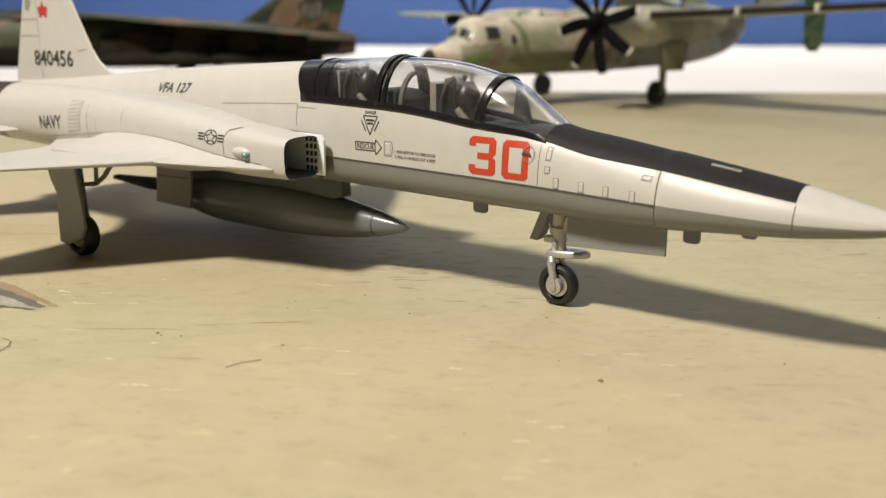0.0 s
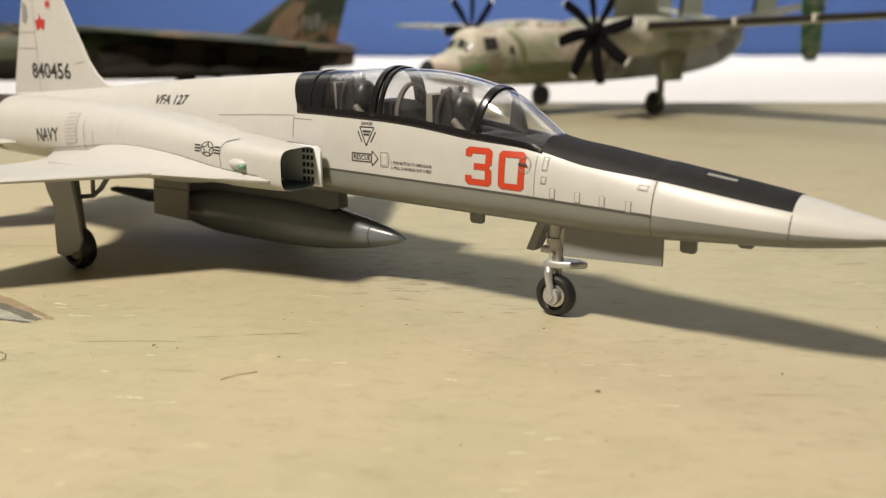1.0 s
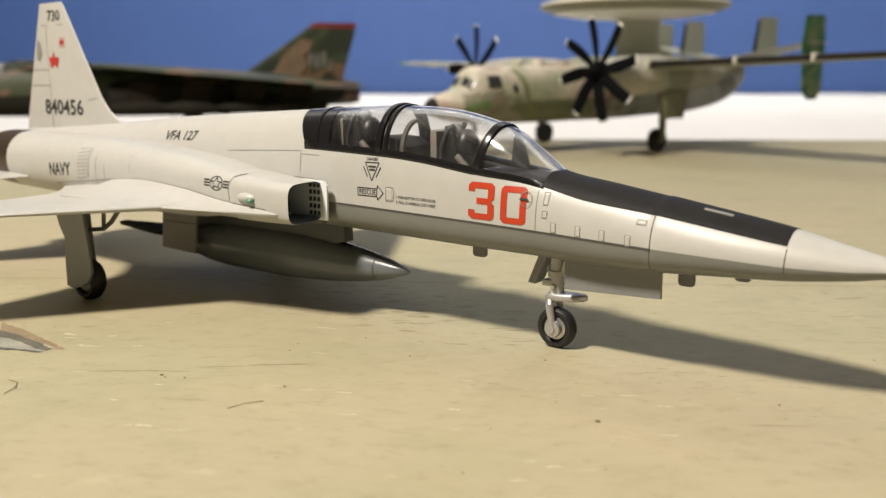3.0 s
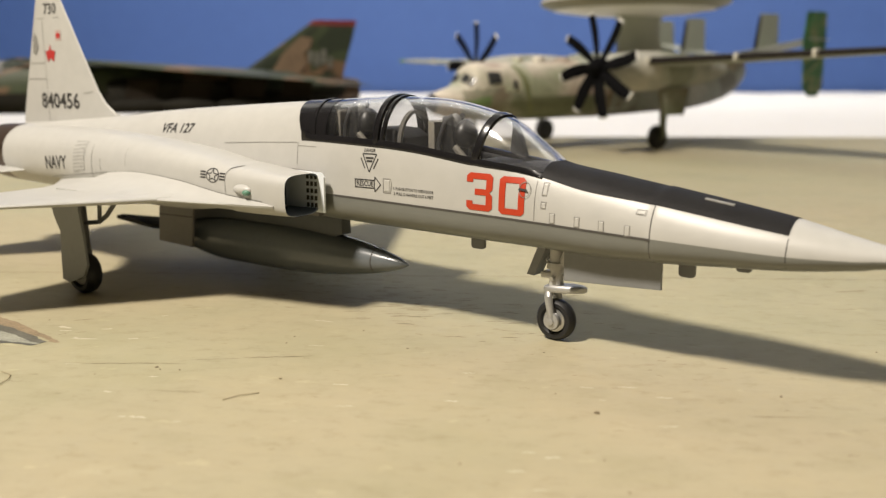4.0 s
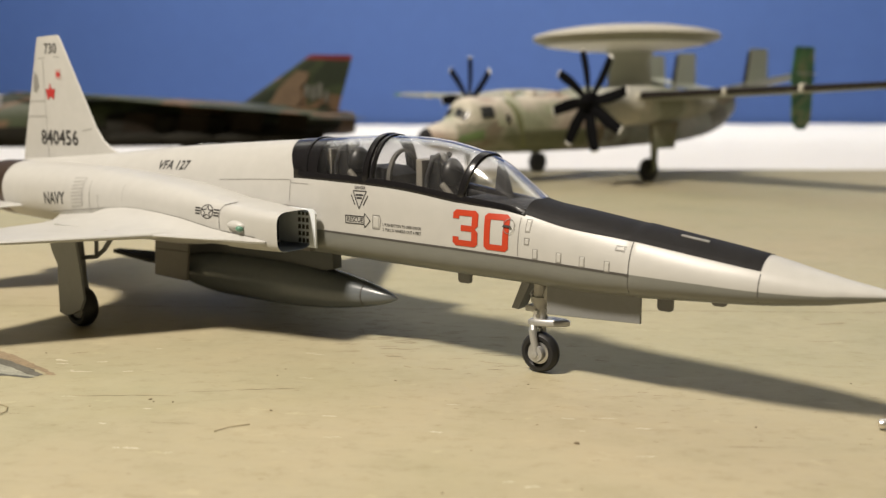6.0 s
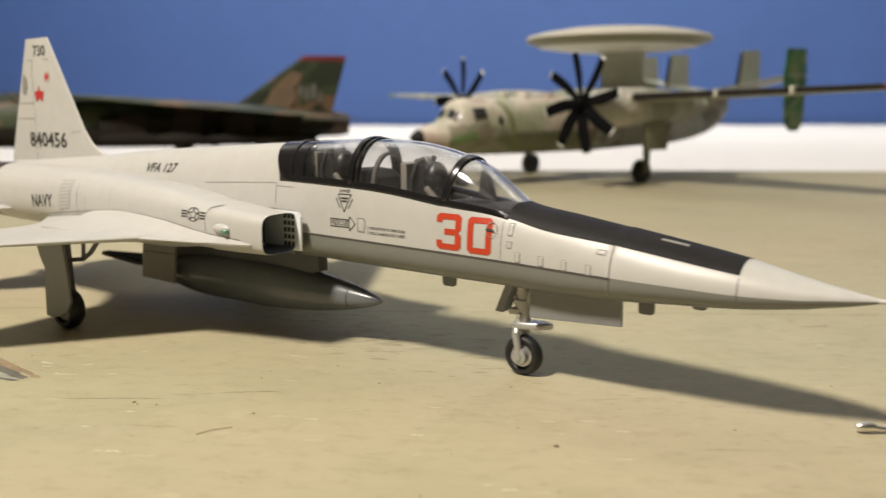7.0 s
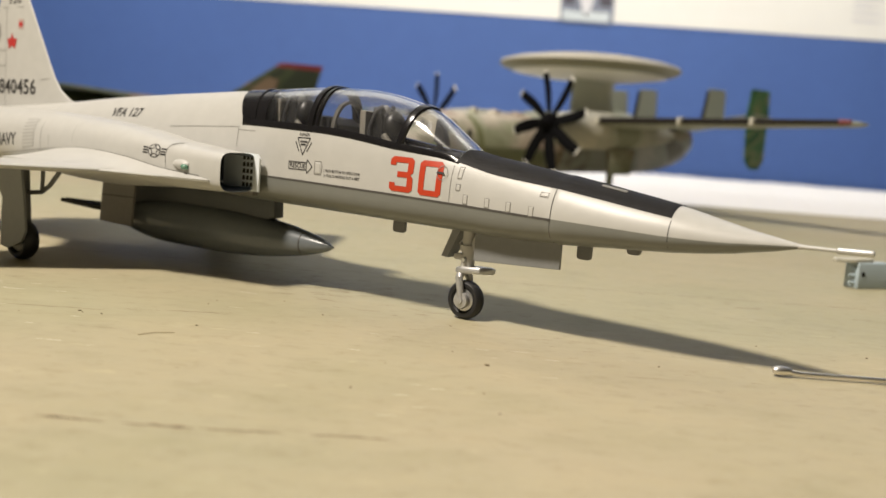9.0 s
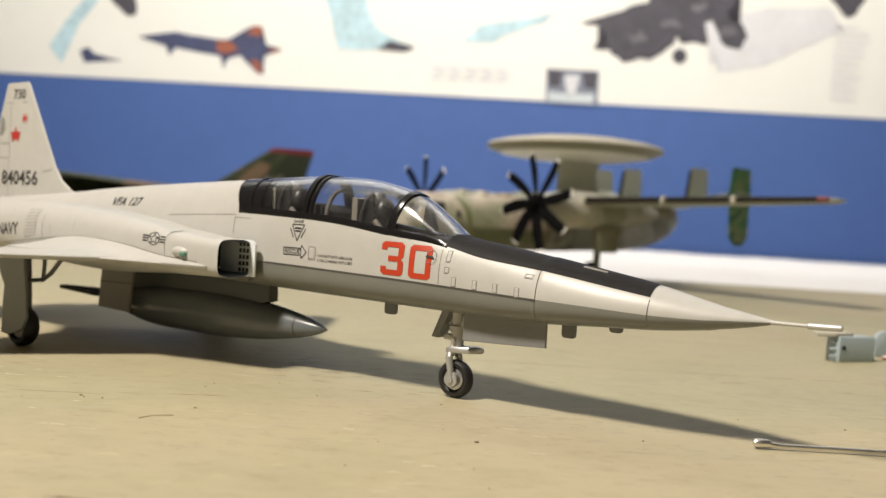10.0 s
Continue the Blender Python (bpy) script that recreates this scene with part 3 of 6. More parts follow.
for side in (-1, 1):
    nx_ = [(-37.2, 1.0, 1.0), (-38.4, 1.0, 0.9), (-41, 1.0, 0.6), (-45, 1.0, 0.2)] + [(-49, 1.0, 0.0), (-51.2, 1.0, 0.0), (-51.8, 0.965, 0.0)] + [(x, 0.965 + 0.035 * min(1.0, (-52 - x) / 14), 0.0) for x in np.arange(-53, -137, -3.0)] + [(-137.5, 1.0, 0.0)]
    rings = [nacelle_ring(-50, side, 0.80)] + [nacelle_ring(-43, side, 0.88, lip=0.6), nacelle_ring(-38.2, side, 0.945, lip=1.0), nacelle_ring(-37.35, side, 0.965, lip=1.0)] + [nacelle_ring(x, side, g, lip=l) for x, g, l in nx_]
    before = set(bm.faces)
    loft(bm, rings)
    for f in bm.faces:
        if f not in before:
            c = f.calc_center_median()
            yc, zc, hy, hz, p = curve_at(c.x, NAC)
            inside = (abs((abs(c.y) - yc) / hy) ** p + abs((c.z - zc) / hz) ** p) < 0.88
            if c.x > -51 and inside:
                f.material_index = 2
            if c.x < -124:
                f.material_index = 3
finish(bm)
surface = bm.copy()
fuselage = part("fuselage", bm, [WHITE, TUB, INTAKE, BURNT, UNDERSIDE], jet, "off-white fuselage with shade-darkened grey underside and cockpit tub", sharp=32)

from mathutils.bvhtree import BVHTree

SKIN = BVHTree.FromBMesh(surface)


def on_skin(x, z, lift=0.06, y0=-40.0):
    """A place on the starboard skin of the fuselage."""
    hit, normal, _, _ = SKIN.ray_cast(Vector((x, y0, z)), Vector((0, 1, 0)))
    if hit is None:
        return None
    if normal.y > 0:
        normal = -normal
    return hit + normal * lift


def decal(name, polys, material, parent, label="", lift=0.05, flat_y=None, cut=0.9):
    """Flat outlines in x and z, laid on the starboard skin (or on a plane y)."""
    bm = bmesh.new()
    for poly in polys:
        vs = [bm.verts.new((u, 0, v)) for u, v in poly]
        try:
            bm.faces.new(vs)
        except ValueError:
            pass
    drape(bm, lift, flat_y, cut)
    return part(name, bm, material, parent, label)


def drape(bm, lift, flat_y, cut):
    bmesh.ops.triangulate(bm, faces=bm.faces)
    if flat_y is None:
        for _ in range(3):
            long = [e for e in bm.edges if e.calc_length() > cut]
            if not long:
                break
            bmesh.ops.subdivide_edges(bm, edges=long, cuts=1, use_grid_fill=False)
            bmesh.ops.triangulate(bm, faces=bm.faces)
    bad = []
    for v in bm.verts:
        if flat_y is not None:
            v.co.y = flat_y if not callable(flat_y) else flat_y(v.co.x, v.co.z)
        else:
            p = on_skin(v.co.x, v.co.z, lift)
            if p is None:
                bad.append(v)
            else:
                v.co = p
    if bad:
        bmesh.ops.delete(bm, geom=bad, context="VERTS")


def lettering(name, text, at, width, height, material, parent, label="", slope=0.0, lean=0.0, flat_y=None, bold=0.0, lift=0.05):
    """Writing in the built-in font, fitted into a width and height, laid on the skin."""
    cu = bpy.data.curves.new(name, "FONT")
    cu.body, cu.size, cu.resolution_u, cu.offset = text, 1.0, 2, bold
    ob = bpy.data.objects.new(name, cu)
    scene.collection.objects.link(ob)
    bpy.context.view_layer.update()
    me = bpy.data.meshes.new_from_object(ob.evaluated_get(bpy.context.evaluated_depsgraph_get()))
    bpy.data.objects.remove(ob)
    co = np.array([v.co[:] for v in me.vertices])
    lo, hi = co.min(0), co.max(0)
    bm = bmesh.new()
    bm.from_mesh(me)
    bpy.data.meshes.remove(me)
    for v in bm.verts:
        u, w = (v.co.x - lo[0]) / (hi[0] - lo[0]) * width, (v.co.y - lo[1]) / (hi[1] - lo[1]) * height
        v.co = Vector((at[0] + u + lean * w, 0, at[1] + w + slope * u))
    drape(bm, lift, flat_y, 0.8)
    return part(name, bm, material, parent, label)


def skin_line(bm, points, w, lift=0.04, step=0.7):
    """A thin painted line over the skin through points of x and z."""
    path = []
    for (xa, za), (xb, zb) in zip(points, points[1:]):
        n = max(1, int(math.hypot(xb - xa, zb - za) / step))
        path += [(xa + (xb - xa) * i / n, za + (zb - za) * i / n) for i in range(n)]
    path.append(points[-1])
    prev = None
    for i, (x, z) in enumerate(path):
        xn, zn = path[min(i + 1, len(path) - 1)]
        xp, zp = path[max(i - 1, 0)]
        l = math.hypot(xn - xp, zn - zp) or 1
        ox, oz = -(zn - zp) / l * w / 2, (xn - xp) / l * w / 2
        a, b = on_skin(x + ox, z + oz, lift), on_skin(x - ox, z - oz, lift)
        if a is None or b is None or abs(a.y - b.y) > 2:
            prev = None
            continue
        cur = (bm.verts.new(a), bm.verts.new(b))
        if prev and (prev[0].co - cur[0].co).length < 3:
            bm.faces.new((prev[0], cur[0], cur[1], prev[1]))
        prev = cur


# black anti-glare panel on the nose, from the windscreen to the radome
bm = bmesh.new()
rings = []
for x in [31.95] + list(np.arange(30.8, 16.6, -1.25)) + [15.95, 15.75] + list(np.arange(14.6, 0.2, -1.25)) + [0.0, -0.36]:
    a0 = body_angle(x, float(curve_at(x, SILL)[0]))
    ring = [body_point(x, a0 + (math.pi - 2 * a0) * i / 24) for i in range(25)]
    c = Vector((x, 0, 18))
    rings.append([p + (p - c).normalized() * (0.17 if x > 15.85 else 0.06) for p in ring])
loft(bm, rings, closed=False)
part("antiglare_panel", finish(bm), MATT, jet, "matt black anti-glare panel on the nose")

# canopy: clear panes in black frames
CAN = [(-47.2, 32.9), (-45, 33.05), (-36, 33.7), (-27, 34.0), (-18, 33.4), (-9, 30.9), (-4, 28.0), (-0.4, 25.7), (0.6, 25.3)]


def can_point(x, a, grow=0.0, lean=0.0):
    s = float(curve_at(x, SILL)[0])
    t = float(curve_at(x, CAN)[0])
    hw = abs(body_point(x, body_angle(x, s)).y) - 0.25
    if x > -9:
        hw *= max(0.02, 1 - ((x + 9) / 9.75) ** 11.0) ** 0.5 if x < 0.74 else 0.14
    y, z = -max(0.05, hw + grow) * power(math.cos(a), 2.35), s + (t - s + grow) * power(math.sin(a), 2.1)
    return Vector((x + lean * math.sin(a), y, z))


def pane(name, xa, xb, lean_a, lean_b, label):
    bm = bmesh.new()
    n = max(6, int(abs(xb - xa) / 1.0))
    rings = []
    for i in range(n + 1):
        t = i / n
        rings.append([can_point(xa + (xb - xa) * t, math.pi * k / 28, 0.0, lean_a + (lean_b - lean_a) * t) for k in range(29)])
    inner = []
    for i in range(n + 1):
        t = i / n
        inner.append([can_point(xa + (xb - xa) * t, math.pi * k / 28, -0.45, lean_a + (lean_b - lean_a) * t) for k in range(29)])
    loft(bm, [r + q[::-1] for r, q in zip(rings, inner)])
    ob = part(name, finish(bm), GLASS, jet, label)
    ob.visible_shadow = False
    return ob


pane("rear_canopy", -40.0, -28.4, 0, 0.6, "clear rear canopy pane")
pane("front_canopy", -28.4, -10.8, 0.6, 1.6, "clear front canopy pane")
pane("windscreen", -10.8, 0.55, 1.6, 0.0, "clear pointed windscreen")


def hoop(name, x, w, lean, thick, a0=0.0, a1=math.pi, label="", material=None):
    bm = bmesh.new()
    rings = []
    for k in range(41):
        a = a0 + (a1 - a0) * k / 40
        ring = []
        for dx, g in ((-w, 0.0), (-w * 0.8, thick * 0.8), (0, thick), (w * 0.8, thick * 0.8), (w, 0.0), (w * 0.7, -0.35), (-w * 0.7, -0.35)):
            ring.append(can_point(x + dx, a, g, lean))
        rings.append(ring)
    loft(bm, rings)
    return part(name, finish(bm), material or BLACK, jet, label)


hoop("canopy_hoop", -28.7, 0.62, 0.6, 0.42, label="glossy black hoop between the canopies")
hoop("canopy_edge", -27.5, 0.34, 0.7, 0.24, label="thin black rear edge of the front canopy")
hoop("windscreen_bow", -10.8, 0.62, 1.6, 0.32, label="black windscreen bow")
hoop("canopy_rib", -41.6, 0.30, -0.7, 0.24)

bm = bmesh.new()
rings = []
for x in np.linspace(-44.4, -39.2, 18):
    rings.append([can_point(x, math.pi * k / 32, 0.06, -2.4 * max(0.0, -41.0 - x) / 3.4) for k in range(33)])
loft(bm, rings, closed=False)
part("canopy_tail_fairing", finish(bm), BLACK, jet, "glossy black fairing behind the canopy")

for side in (-1, 1):
    bm = bmesh.new()
    rings = []
    for x in np.linspace(-44.35, -0.2, 52):
        s = float(curve_at(x, SILL)[0])
        b = body_point(x, body_angle(x, s))
        y = abs(b.y)
        w = 0.8 if x < -10.8 else 0.6
        q = can_point(x, 0.06, 0.1)
        top = max(abs(q.y) + 0.1, y + 0.14 if x < -43.0 else 0)
        ring = [(x, side * (y + 0.12), s - w * 0.75), (x, side * (y + 0.16), s), (x, side * top, max(s + (1.1 if x < -43.0 else 0.6), q.z)), (x, side * (abs(q.y) - 0.5), max(s + 0.5, q.z - 0.1)), (x, side * max(0.1, abs(q.y) - 0.6), s - 0.2)]
        rings.append([Vector(p) for p in ring])
    loft(bm, rings)
    part("canopy_sill", finish(bm), BLACK, jet, "black canopy sill")

# cockpit: seats, panels and coaming
for sx in (-35.2, -16.4):
    s = float(curve_at(sx, SILL)[0])
    bm = bmesh.new()
    slab(bm, [(sx - 1.8, s - 6), (sx + 0.4, s - 6), (sx - 0.6, s + 3.2), (sx - 1.2, s + 5.0), (sx - 2.6, s + 5.2), (sx - 2.8, s)], 3.8, "xz", 0, 0, 0.4)
    box(bm, (sx - 1.8, -2.5, s - 6), (sx + 5.2, 2.5, s - 3.4), 0, 0.4)
    seat = part("ejection_seat", finish(bm), SEAT, jet, "black ejection seat", sharp=30)
    bm = bmesh.new()
    for v in bmesh.ops.create_uvsphere(bm, u_segments=20, v_segments=14, radius=1.0)["verts"]:
        v.co = Vector((sx + 0.4 + v.co.x * (1.7 - 0.3 * v.co.z), v.co.y * (2.1 - 0.3 * v.co.z), s + 2.7 + v.co.z * 2.1))
    part("headrest", bm, SEAT, seat, "rounded black headrest")
    bm = bmesh.new()
    for v in bmesh.ops.create_uvsphere(bm, u_segments=20, v_segments=14, radius=1.0)["verts"]:
        v.co = Vector((sx - 1.5 + v.co.x * 1.0, v.co.y * 1.75 * (1 - 0.2 * v.co.z), s + 3.3 + v.co.z * 2.35))
    part("head_pad", bm, SEATGREY, seat, "pale grey pad behind the headrest")
    for side in (-1, 1):
        bm = bmesh.new()
        tube(bm, [(sx - 0.2, side * 1.9, s + 0.9), (sx + 1.2, side * 1.7, s - 0.6), (sx + 1.9, side * 1.4, s - 2.6)], [0.5, 0.55, 0.45], 8)
        part("harness_strap", finish(bm), SEATPAD, seat, "pale tan shoulder strap")
    bm = bmesh.new()
    slab(bm, [(sx + 0.6, s - 3.6), (sx + 4.9, s - 3.6), (sx + 4.4, s - 2.4), (sx + 1.4, s - 1.6)], 4.2, "xz", 0, 0, 0.4)
    part("seat_cushion", finish(bm), SEATPAD, seat, "tan seat cushion", sharp=30)
    for side in (-1, 1):
        bm = bmesh.new()
        tube(bm, [(sx - 2.9, side * 2.1, s - 3), (sx - 2.7, side * 2.2, s + 2), (sx - 1.9, side * 1.9, s + 4.6), (sx - 1.0, side * 1.2, s + 5.3)], 0.42, 10)
        part("seat_rail", finish(bm), TUB, seat, "dark grey seat rail")
    bm = bmesh.new()
    slab(bm, [(sx - 4.4, s - 5), (sx - 3.2, s - 5), (sx - 3.3, s + 4.4), (sx - 4.5, s + 4.6)], 5.6, "xz", 0, 0, 0.2)
    part("seat_back_frame", finish(bm), SEATPAD, seat, "pale tan frame behind the seat", sharp=30)
for px, hgt in ((-29.4, 0.8), (-10.6, -1.3)):
    s = float(curve_at(px, SILL)[0])
    bm = bmesh.new()
    slab(bm, [(px - 1.6, s - 4.5), (px + 2.6, s - 4.5), (px + 4.6, s + hgt), (px + 2.6, s + hgt + 1.2), (px - 0.8, s + hgt + 1.5)], 6.4, "xz", 0, 0, 0.5)
    part("instrument_coaming", finish(bm), TUB, jet, "dark instrument panel under its hood", sharp=30)
bm = bmesh.new()
slab(bm, [(-6.2, 22.4), (-0.5, 22.4), (-0.5, 24.3), (-3.0, 24.9), (-6.2, 25.0)], 8.2, "xz", 0, 0, 0.4)
part("glare_shield", finish(bm), TUB, jet, "dark grey shelf under the windscreen", sharp=30)
bm = bmesh.new()
slab(bm, [(-8.2, 26.4), (-5.6, 25.8), (-6.6, 28.6), (-7.2, 30.0), (-7.8, 29.8)], 1.4, "xz", 0.4, 0, 0.3)
part("gunsight", finish(bm), TUB, jet, "dark gunsight behind the windscreen", sharp=30)
for side in (-1, 1):
    for x0, x1 in ((-34.5, -30.5), (-16.4, -12.0)):
        bm = bmesh.new()
        box(bm, (x0, side * 3.3 - 0.8, 20.5), (x1, side * 3.3 + 0.8, 24.6 if x0 < -20 else 23.2), 0, 0.2)
        part("side_console", finish(bm), TUB, jet, "dark grey side console", sharp=30)
bm = bmesh.new()
rings = []
for k in range(25):
    a = math.pi * k / 24
    rings.append([Vector((x, -(3.9 - d) * math.cos(a), 26.6 + (5.2 - d) * math.sin(a))) for x, d in ((-25.7, 0), (-25.2, 0), (-25.2, 0.3), (-25.7, 0.3))])
loft(bm, rings)
shield = part("blast_shield", bm, GLASS, jet, "clear blast shield between the seats")
shield.visible_shadow = False
bm = bmesh.new()
rings = []
for k in range(25):
    a = math.pi * k / 24
    rings.append([Vector((x, -(4.05 - d) * math.cos(a), 26.6 + (5.35 - d) * math.sin(a))) for x, d in ((-25.8, 0), (-25.1, 0), (-25.1, 0.5), (-25.8, 0.5))])
loft(bm, rings)
part("shield_rim", finish(bm), paint("smoky_grey_rim", (0.10, 0.095, 0.085), 0.3, vary=0.2), shield, "smoky grey rim of the blast shield")

# ---- wings, fin and tail ----
for side in (-1, 1):
    up = (0, 0, 1)
    bm = bmesh.new()
    aerofoil(bm, [((-52, side * 4, 17.8), (-107, side * 4, 17.2), 11.5, up), ((-54, side * 12, 17.7), (-105, side * 12, 17.2), 10.4, up), ((-56.5, side * 15.0, 17.6), (-101, side * 15.0, 17.2), 7.4, up), ((-59.5, side * 18.3, 17.55), (-97.2, side * 18.3, 17.2), 4.7, up), ((-62.2, side * 21.5, 17.5), (-95.2, side * 21.5, 17.2), 3.4, up), ((-72.3, side * 36.5, 17.5), (-93.0, side * 36.5, 17.3), 2.3, up), ((-83.2, side * 53.0, 17.5), (-91.6, side * 53.0, 17.4), 1.2, up), ((-84.3, side * 53.6, 17.5), (-91.0, side * 53.6, 17.4), 0.4, up)], k=20)
    part("wing", finish(bm), WHITE, jet, sharp=50)
    bm = bmesh.new()
    aerofoil(bm, [((-40.6, side * 12.5, 17.4), (-70, side * 10, 17.2), 1.0, up), ((-41.6, side * 16.2, 17.45), (-70, side * 14, 17.3), 0.9, up), ((-50, side * 18.3, 17.5), (-75, side * 18, 17.3), 1.2, up), ((-62.0, side * 21.2, 17.5), (-80, side * 21, 17.3), 1.3, up)])
    part("wing_root_extension", finish(bm), WHITE, jet, sharp=25)
    bm = bmesh.new()
    aerofoil(bm, [((-113, side * 9, 18.6), (-137, side * 9, 18.6), 1.3, up), ((-117, side * 13, 18.4), (-137.5, side * 13, 18.4), 1.2, up), ((-130.5, side * 30, 17.2), (-139.5, side * 30, 17.2), 0.5, up)])
    part("tailplane", finish(bm), WHITE, jet, sharp=25)
    # jet pipe
    bm = bmesh.new()
    turned(bm, [(-128, 4.6), (-136, 5.35), (-138.5, 5.1), (-141.6, 4.5), (-141.6, 4.0), (-138, 4.2), (-132, 4.0)], "x", (0, side * 6.3, 21.3), 28)
    part("jet_pipe", finish(bm), BURNT, jet, "heat-stained metal jet pipe")

bm = bmesh.new()
aerofoil(bm, [((-98.5, 0, 28.6), (-138.8, 0, 26.4), 1.4, (0, 1, 0)), ((-103, 0, 29.6), (-139.0, 0, 27.6), 1.6, (0, 1, 0)), ((-106.5, 0, 31.6), (-138.2, 0, 30.2), 1.6, (0, 1, 0)), ((-109.0, 0, 34.4), (-137.2, 0, 33.2), 1.55, (0, 1, 0)), ((-120.6, 0, 53.2), (-130.3, 0, 53.2), 0.9, (0, 1, 0)), ((-121.4, 0, 54.1), (-130.0, 0, 54.0), 0.35, (0, 1, 0))])
fin = part("tail_fin", finish(bm), WHITE, jet, sharp=25)


def fin_y(x, z):
    t = np.clip((z - 34) / 19, 0, 1)
    le, te = -109 - 11.6 * t, -137.3 + 7 * t
    u = np.clip((x - le) / (te - le), 0.02, 1)
    th = (1.6 - 0.7 * t) * (1.45 * math.sqrt(u) * (1 - u) + 0.04 * (1 - u) + 0.05) * 0.9
    return -th / 2 - 0.08


# pitot boom
bm = bmesh.new()
tube(bm, [(46.0, 0, 16.93), (47.4, 0, 16.95), (51.6, 0, 17.0)], [0.42, 0.27, 0.22], 12)
boom = part("pitot_boom", finish(bm), WHITE, jet)
bm = bmesh.new()
tube(bm, [(51.0, 0, 17.0), (51.1, 0, 17.0), (51.2, 0, 17.0), (54.9, 0, 17.1), (55.0, 0, 17.1), (55.1, 0, 17.1)], [0.26, 0.38, 0.40, 0.40, 0.38, 0.3], 14)
part("pitot_tip", finish(bm), SATIN, boom, "bare silver probe tip")

# ---- intake details on both sides ----
HOLE = paint("dark_bleed_hole", (0.045, 0.046, 0.046), 0.6, vary=0.2)
for side in (-1, 1):
    # Plate white is raised well above the fuselage white to stand in for light.
    bm = bmesh.new()
    slab(bm, [(-37.5, 15.95), (-37.5, 21.5), (-38.1, 22.2), (-46, 22.4), (-46, 15.9)], 0.35, "xz", side * 7.75)
    plate = part("intake_plate", finish(bm), paint("light_raised_plate_white", (0.76, 0.80, 0.82), 0.4, vary=0.04), jet, "white splitter plate with bleed holes", smooth=False)
    for c in range(3):
        for r in range(5):
            bm = bmesh.new()
            x, z = -38.95 - c * 0.88, 16.7 + r * 1.12
            slab(bm, [(x, z), (x - 0.60, z - 0.05), (x - 0.56, z + 0.66), (x - 0.04, z + 0.7)], 0.06, "xz", side * 7.955, 0)
            part("bleed_hole", finish(bm), HOLE, plate, smooth=False)
    bm = bmesh.new()
    slab(bm, [(-39.4, 15.2), (-39.4, 22.0), (-46, 22.4), (-46, 15.2)], 1.2, "xz", side * 6.75)
    part("boundary_diverter", finish(bm), GREY2, jet, smooth=False)

# formation light bulge on the nacelle
bm = bmesh.new()
for v in bmesh.ops.create_uvsphere(bm, u_segments=18, v_segments=10, radius=1.0)["verts"]:
    v.co = Vector((-47.4 + v.co.x * 2.2, -15.55 + v.co.y * 1.0, 19.7 + v.co.z * 0.85))
bulge = part("light_bulge", bm, WHITE, jet)
bm = bmesh.new()
for v in bmesh.ops.create_uvsphere(bm, u_segments=14, v_segments=8, radius=1.0)["verts"]:
    v.co = Vector((-46.2 + v.co.x * 0.8, -16.1 + v.co.y * 0.6, 19.35 + v.co.z * 0.5))
part("lens", bm, GREENLENS, bulge, "green lamp lens")

# ---- undercarriage ----


def wheel(name, x, y, r, w, parent, side):
    bm = bmesh.new()
    turned(bm, [(-w / 2 * 0.55, r * 0.55), (-w / 2, r * 0.68), (-w / 2, r * 0.85), (-w / 2 * 0.6, r * 0.97), (0, r), (w / 2 * 0.6, r * 0.97), (w / 2, r * 0.85), (w / 2, r * 0.68), (w / 2 * 0.55, r * 0.55)], "y", (x, y, r), 36)
    ob = part(name, finish(bm), RUBBER, parent, "black rubber tyre")
    bm = bmesh.new()
    turned(bm, [(-w / 2 * 0.85, r * 0.2), (-w / 2 * 0.85, r * 0.42), (-w / 2 * 0.7, r * 0.56), (w / 2 * 0.7, r * 0.56), (w / 2 * 0.85, r * 0.42), (w / 2 * 0.85, r * 0.2)], "y", (x, y, r), 28)
    part("hub", finish(bm), SILVER, ob, "silver wheel hub")
    return ob


wheel("nose_wheel", -0.2, 0, 3.0, 1.9, jet, -1)
bm = bmesh.new()
tube(bm, [(-0.3, 0, 14.2), (-0.3, 0, 8.6), (-0.3, 0, 7.6)], [1.0, 1.0, 1.15], 16)
tube(bm, [(-0.3, 0, 11.3), (-0.3, 0, 10.4)], [1.35, 1.35], 16)
tube(bm, [(0.4, -0.2, 10.6), (2.0, -0.2, 14)], 0.6, 10)
box(bm, (-2.3, -0.9, 9.0), (-0.6, 0.9, 9.9), 0, 0.15)
strut = part("nose_leg", finish(bm), STRUT, jet, "grey nose undercarriage leg")
bm = bmesh.new()
rings = []
for z, g in ((7.15, 0.9), (7.35, 1.0), (7.9, 1.0), (8.1, 0.9)):
    rings.append([Vector((0.8 + 3.35 * g * math.cos(a) + 0.4 * math.cos(2 * a), 1.5 * g * math.sin(a), z + 0.08 * 3 * math.cos(a))) for a in [2 * math.pi * k / 28 for k in range(28)]])
loft(bm, rings)
part("leg_collar", finish(bm), SATIN, strut, "silver steering collar")
for side in (-1, 1):
    bm = bmesh.new()
    tube(bm, [(-0.9, side * 0.7, 7.0), (-0.8, side * 1.35, 6.4), (-0.4, side * 1.42, 4.6), (-0.2, side * 1.42, 3.0)], [0.6, 0.6, 0.55, 0.55], 10)
    turned(bm, [(side * 1.05, 1.25), (side * 1.3, 1.3), (side * 1.65, 1.15), (side * 1.72, 0.55), (side * 1.95, 0.5), (side * 2.0, 0.2)], "y", (-0.2, 0, 3.0), 20)
    part("fork_arm", finish(bm), SATIN, strut, "silver fork arm and axle cap")
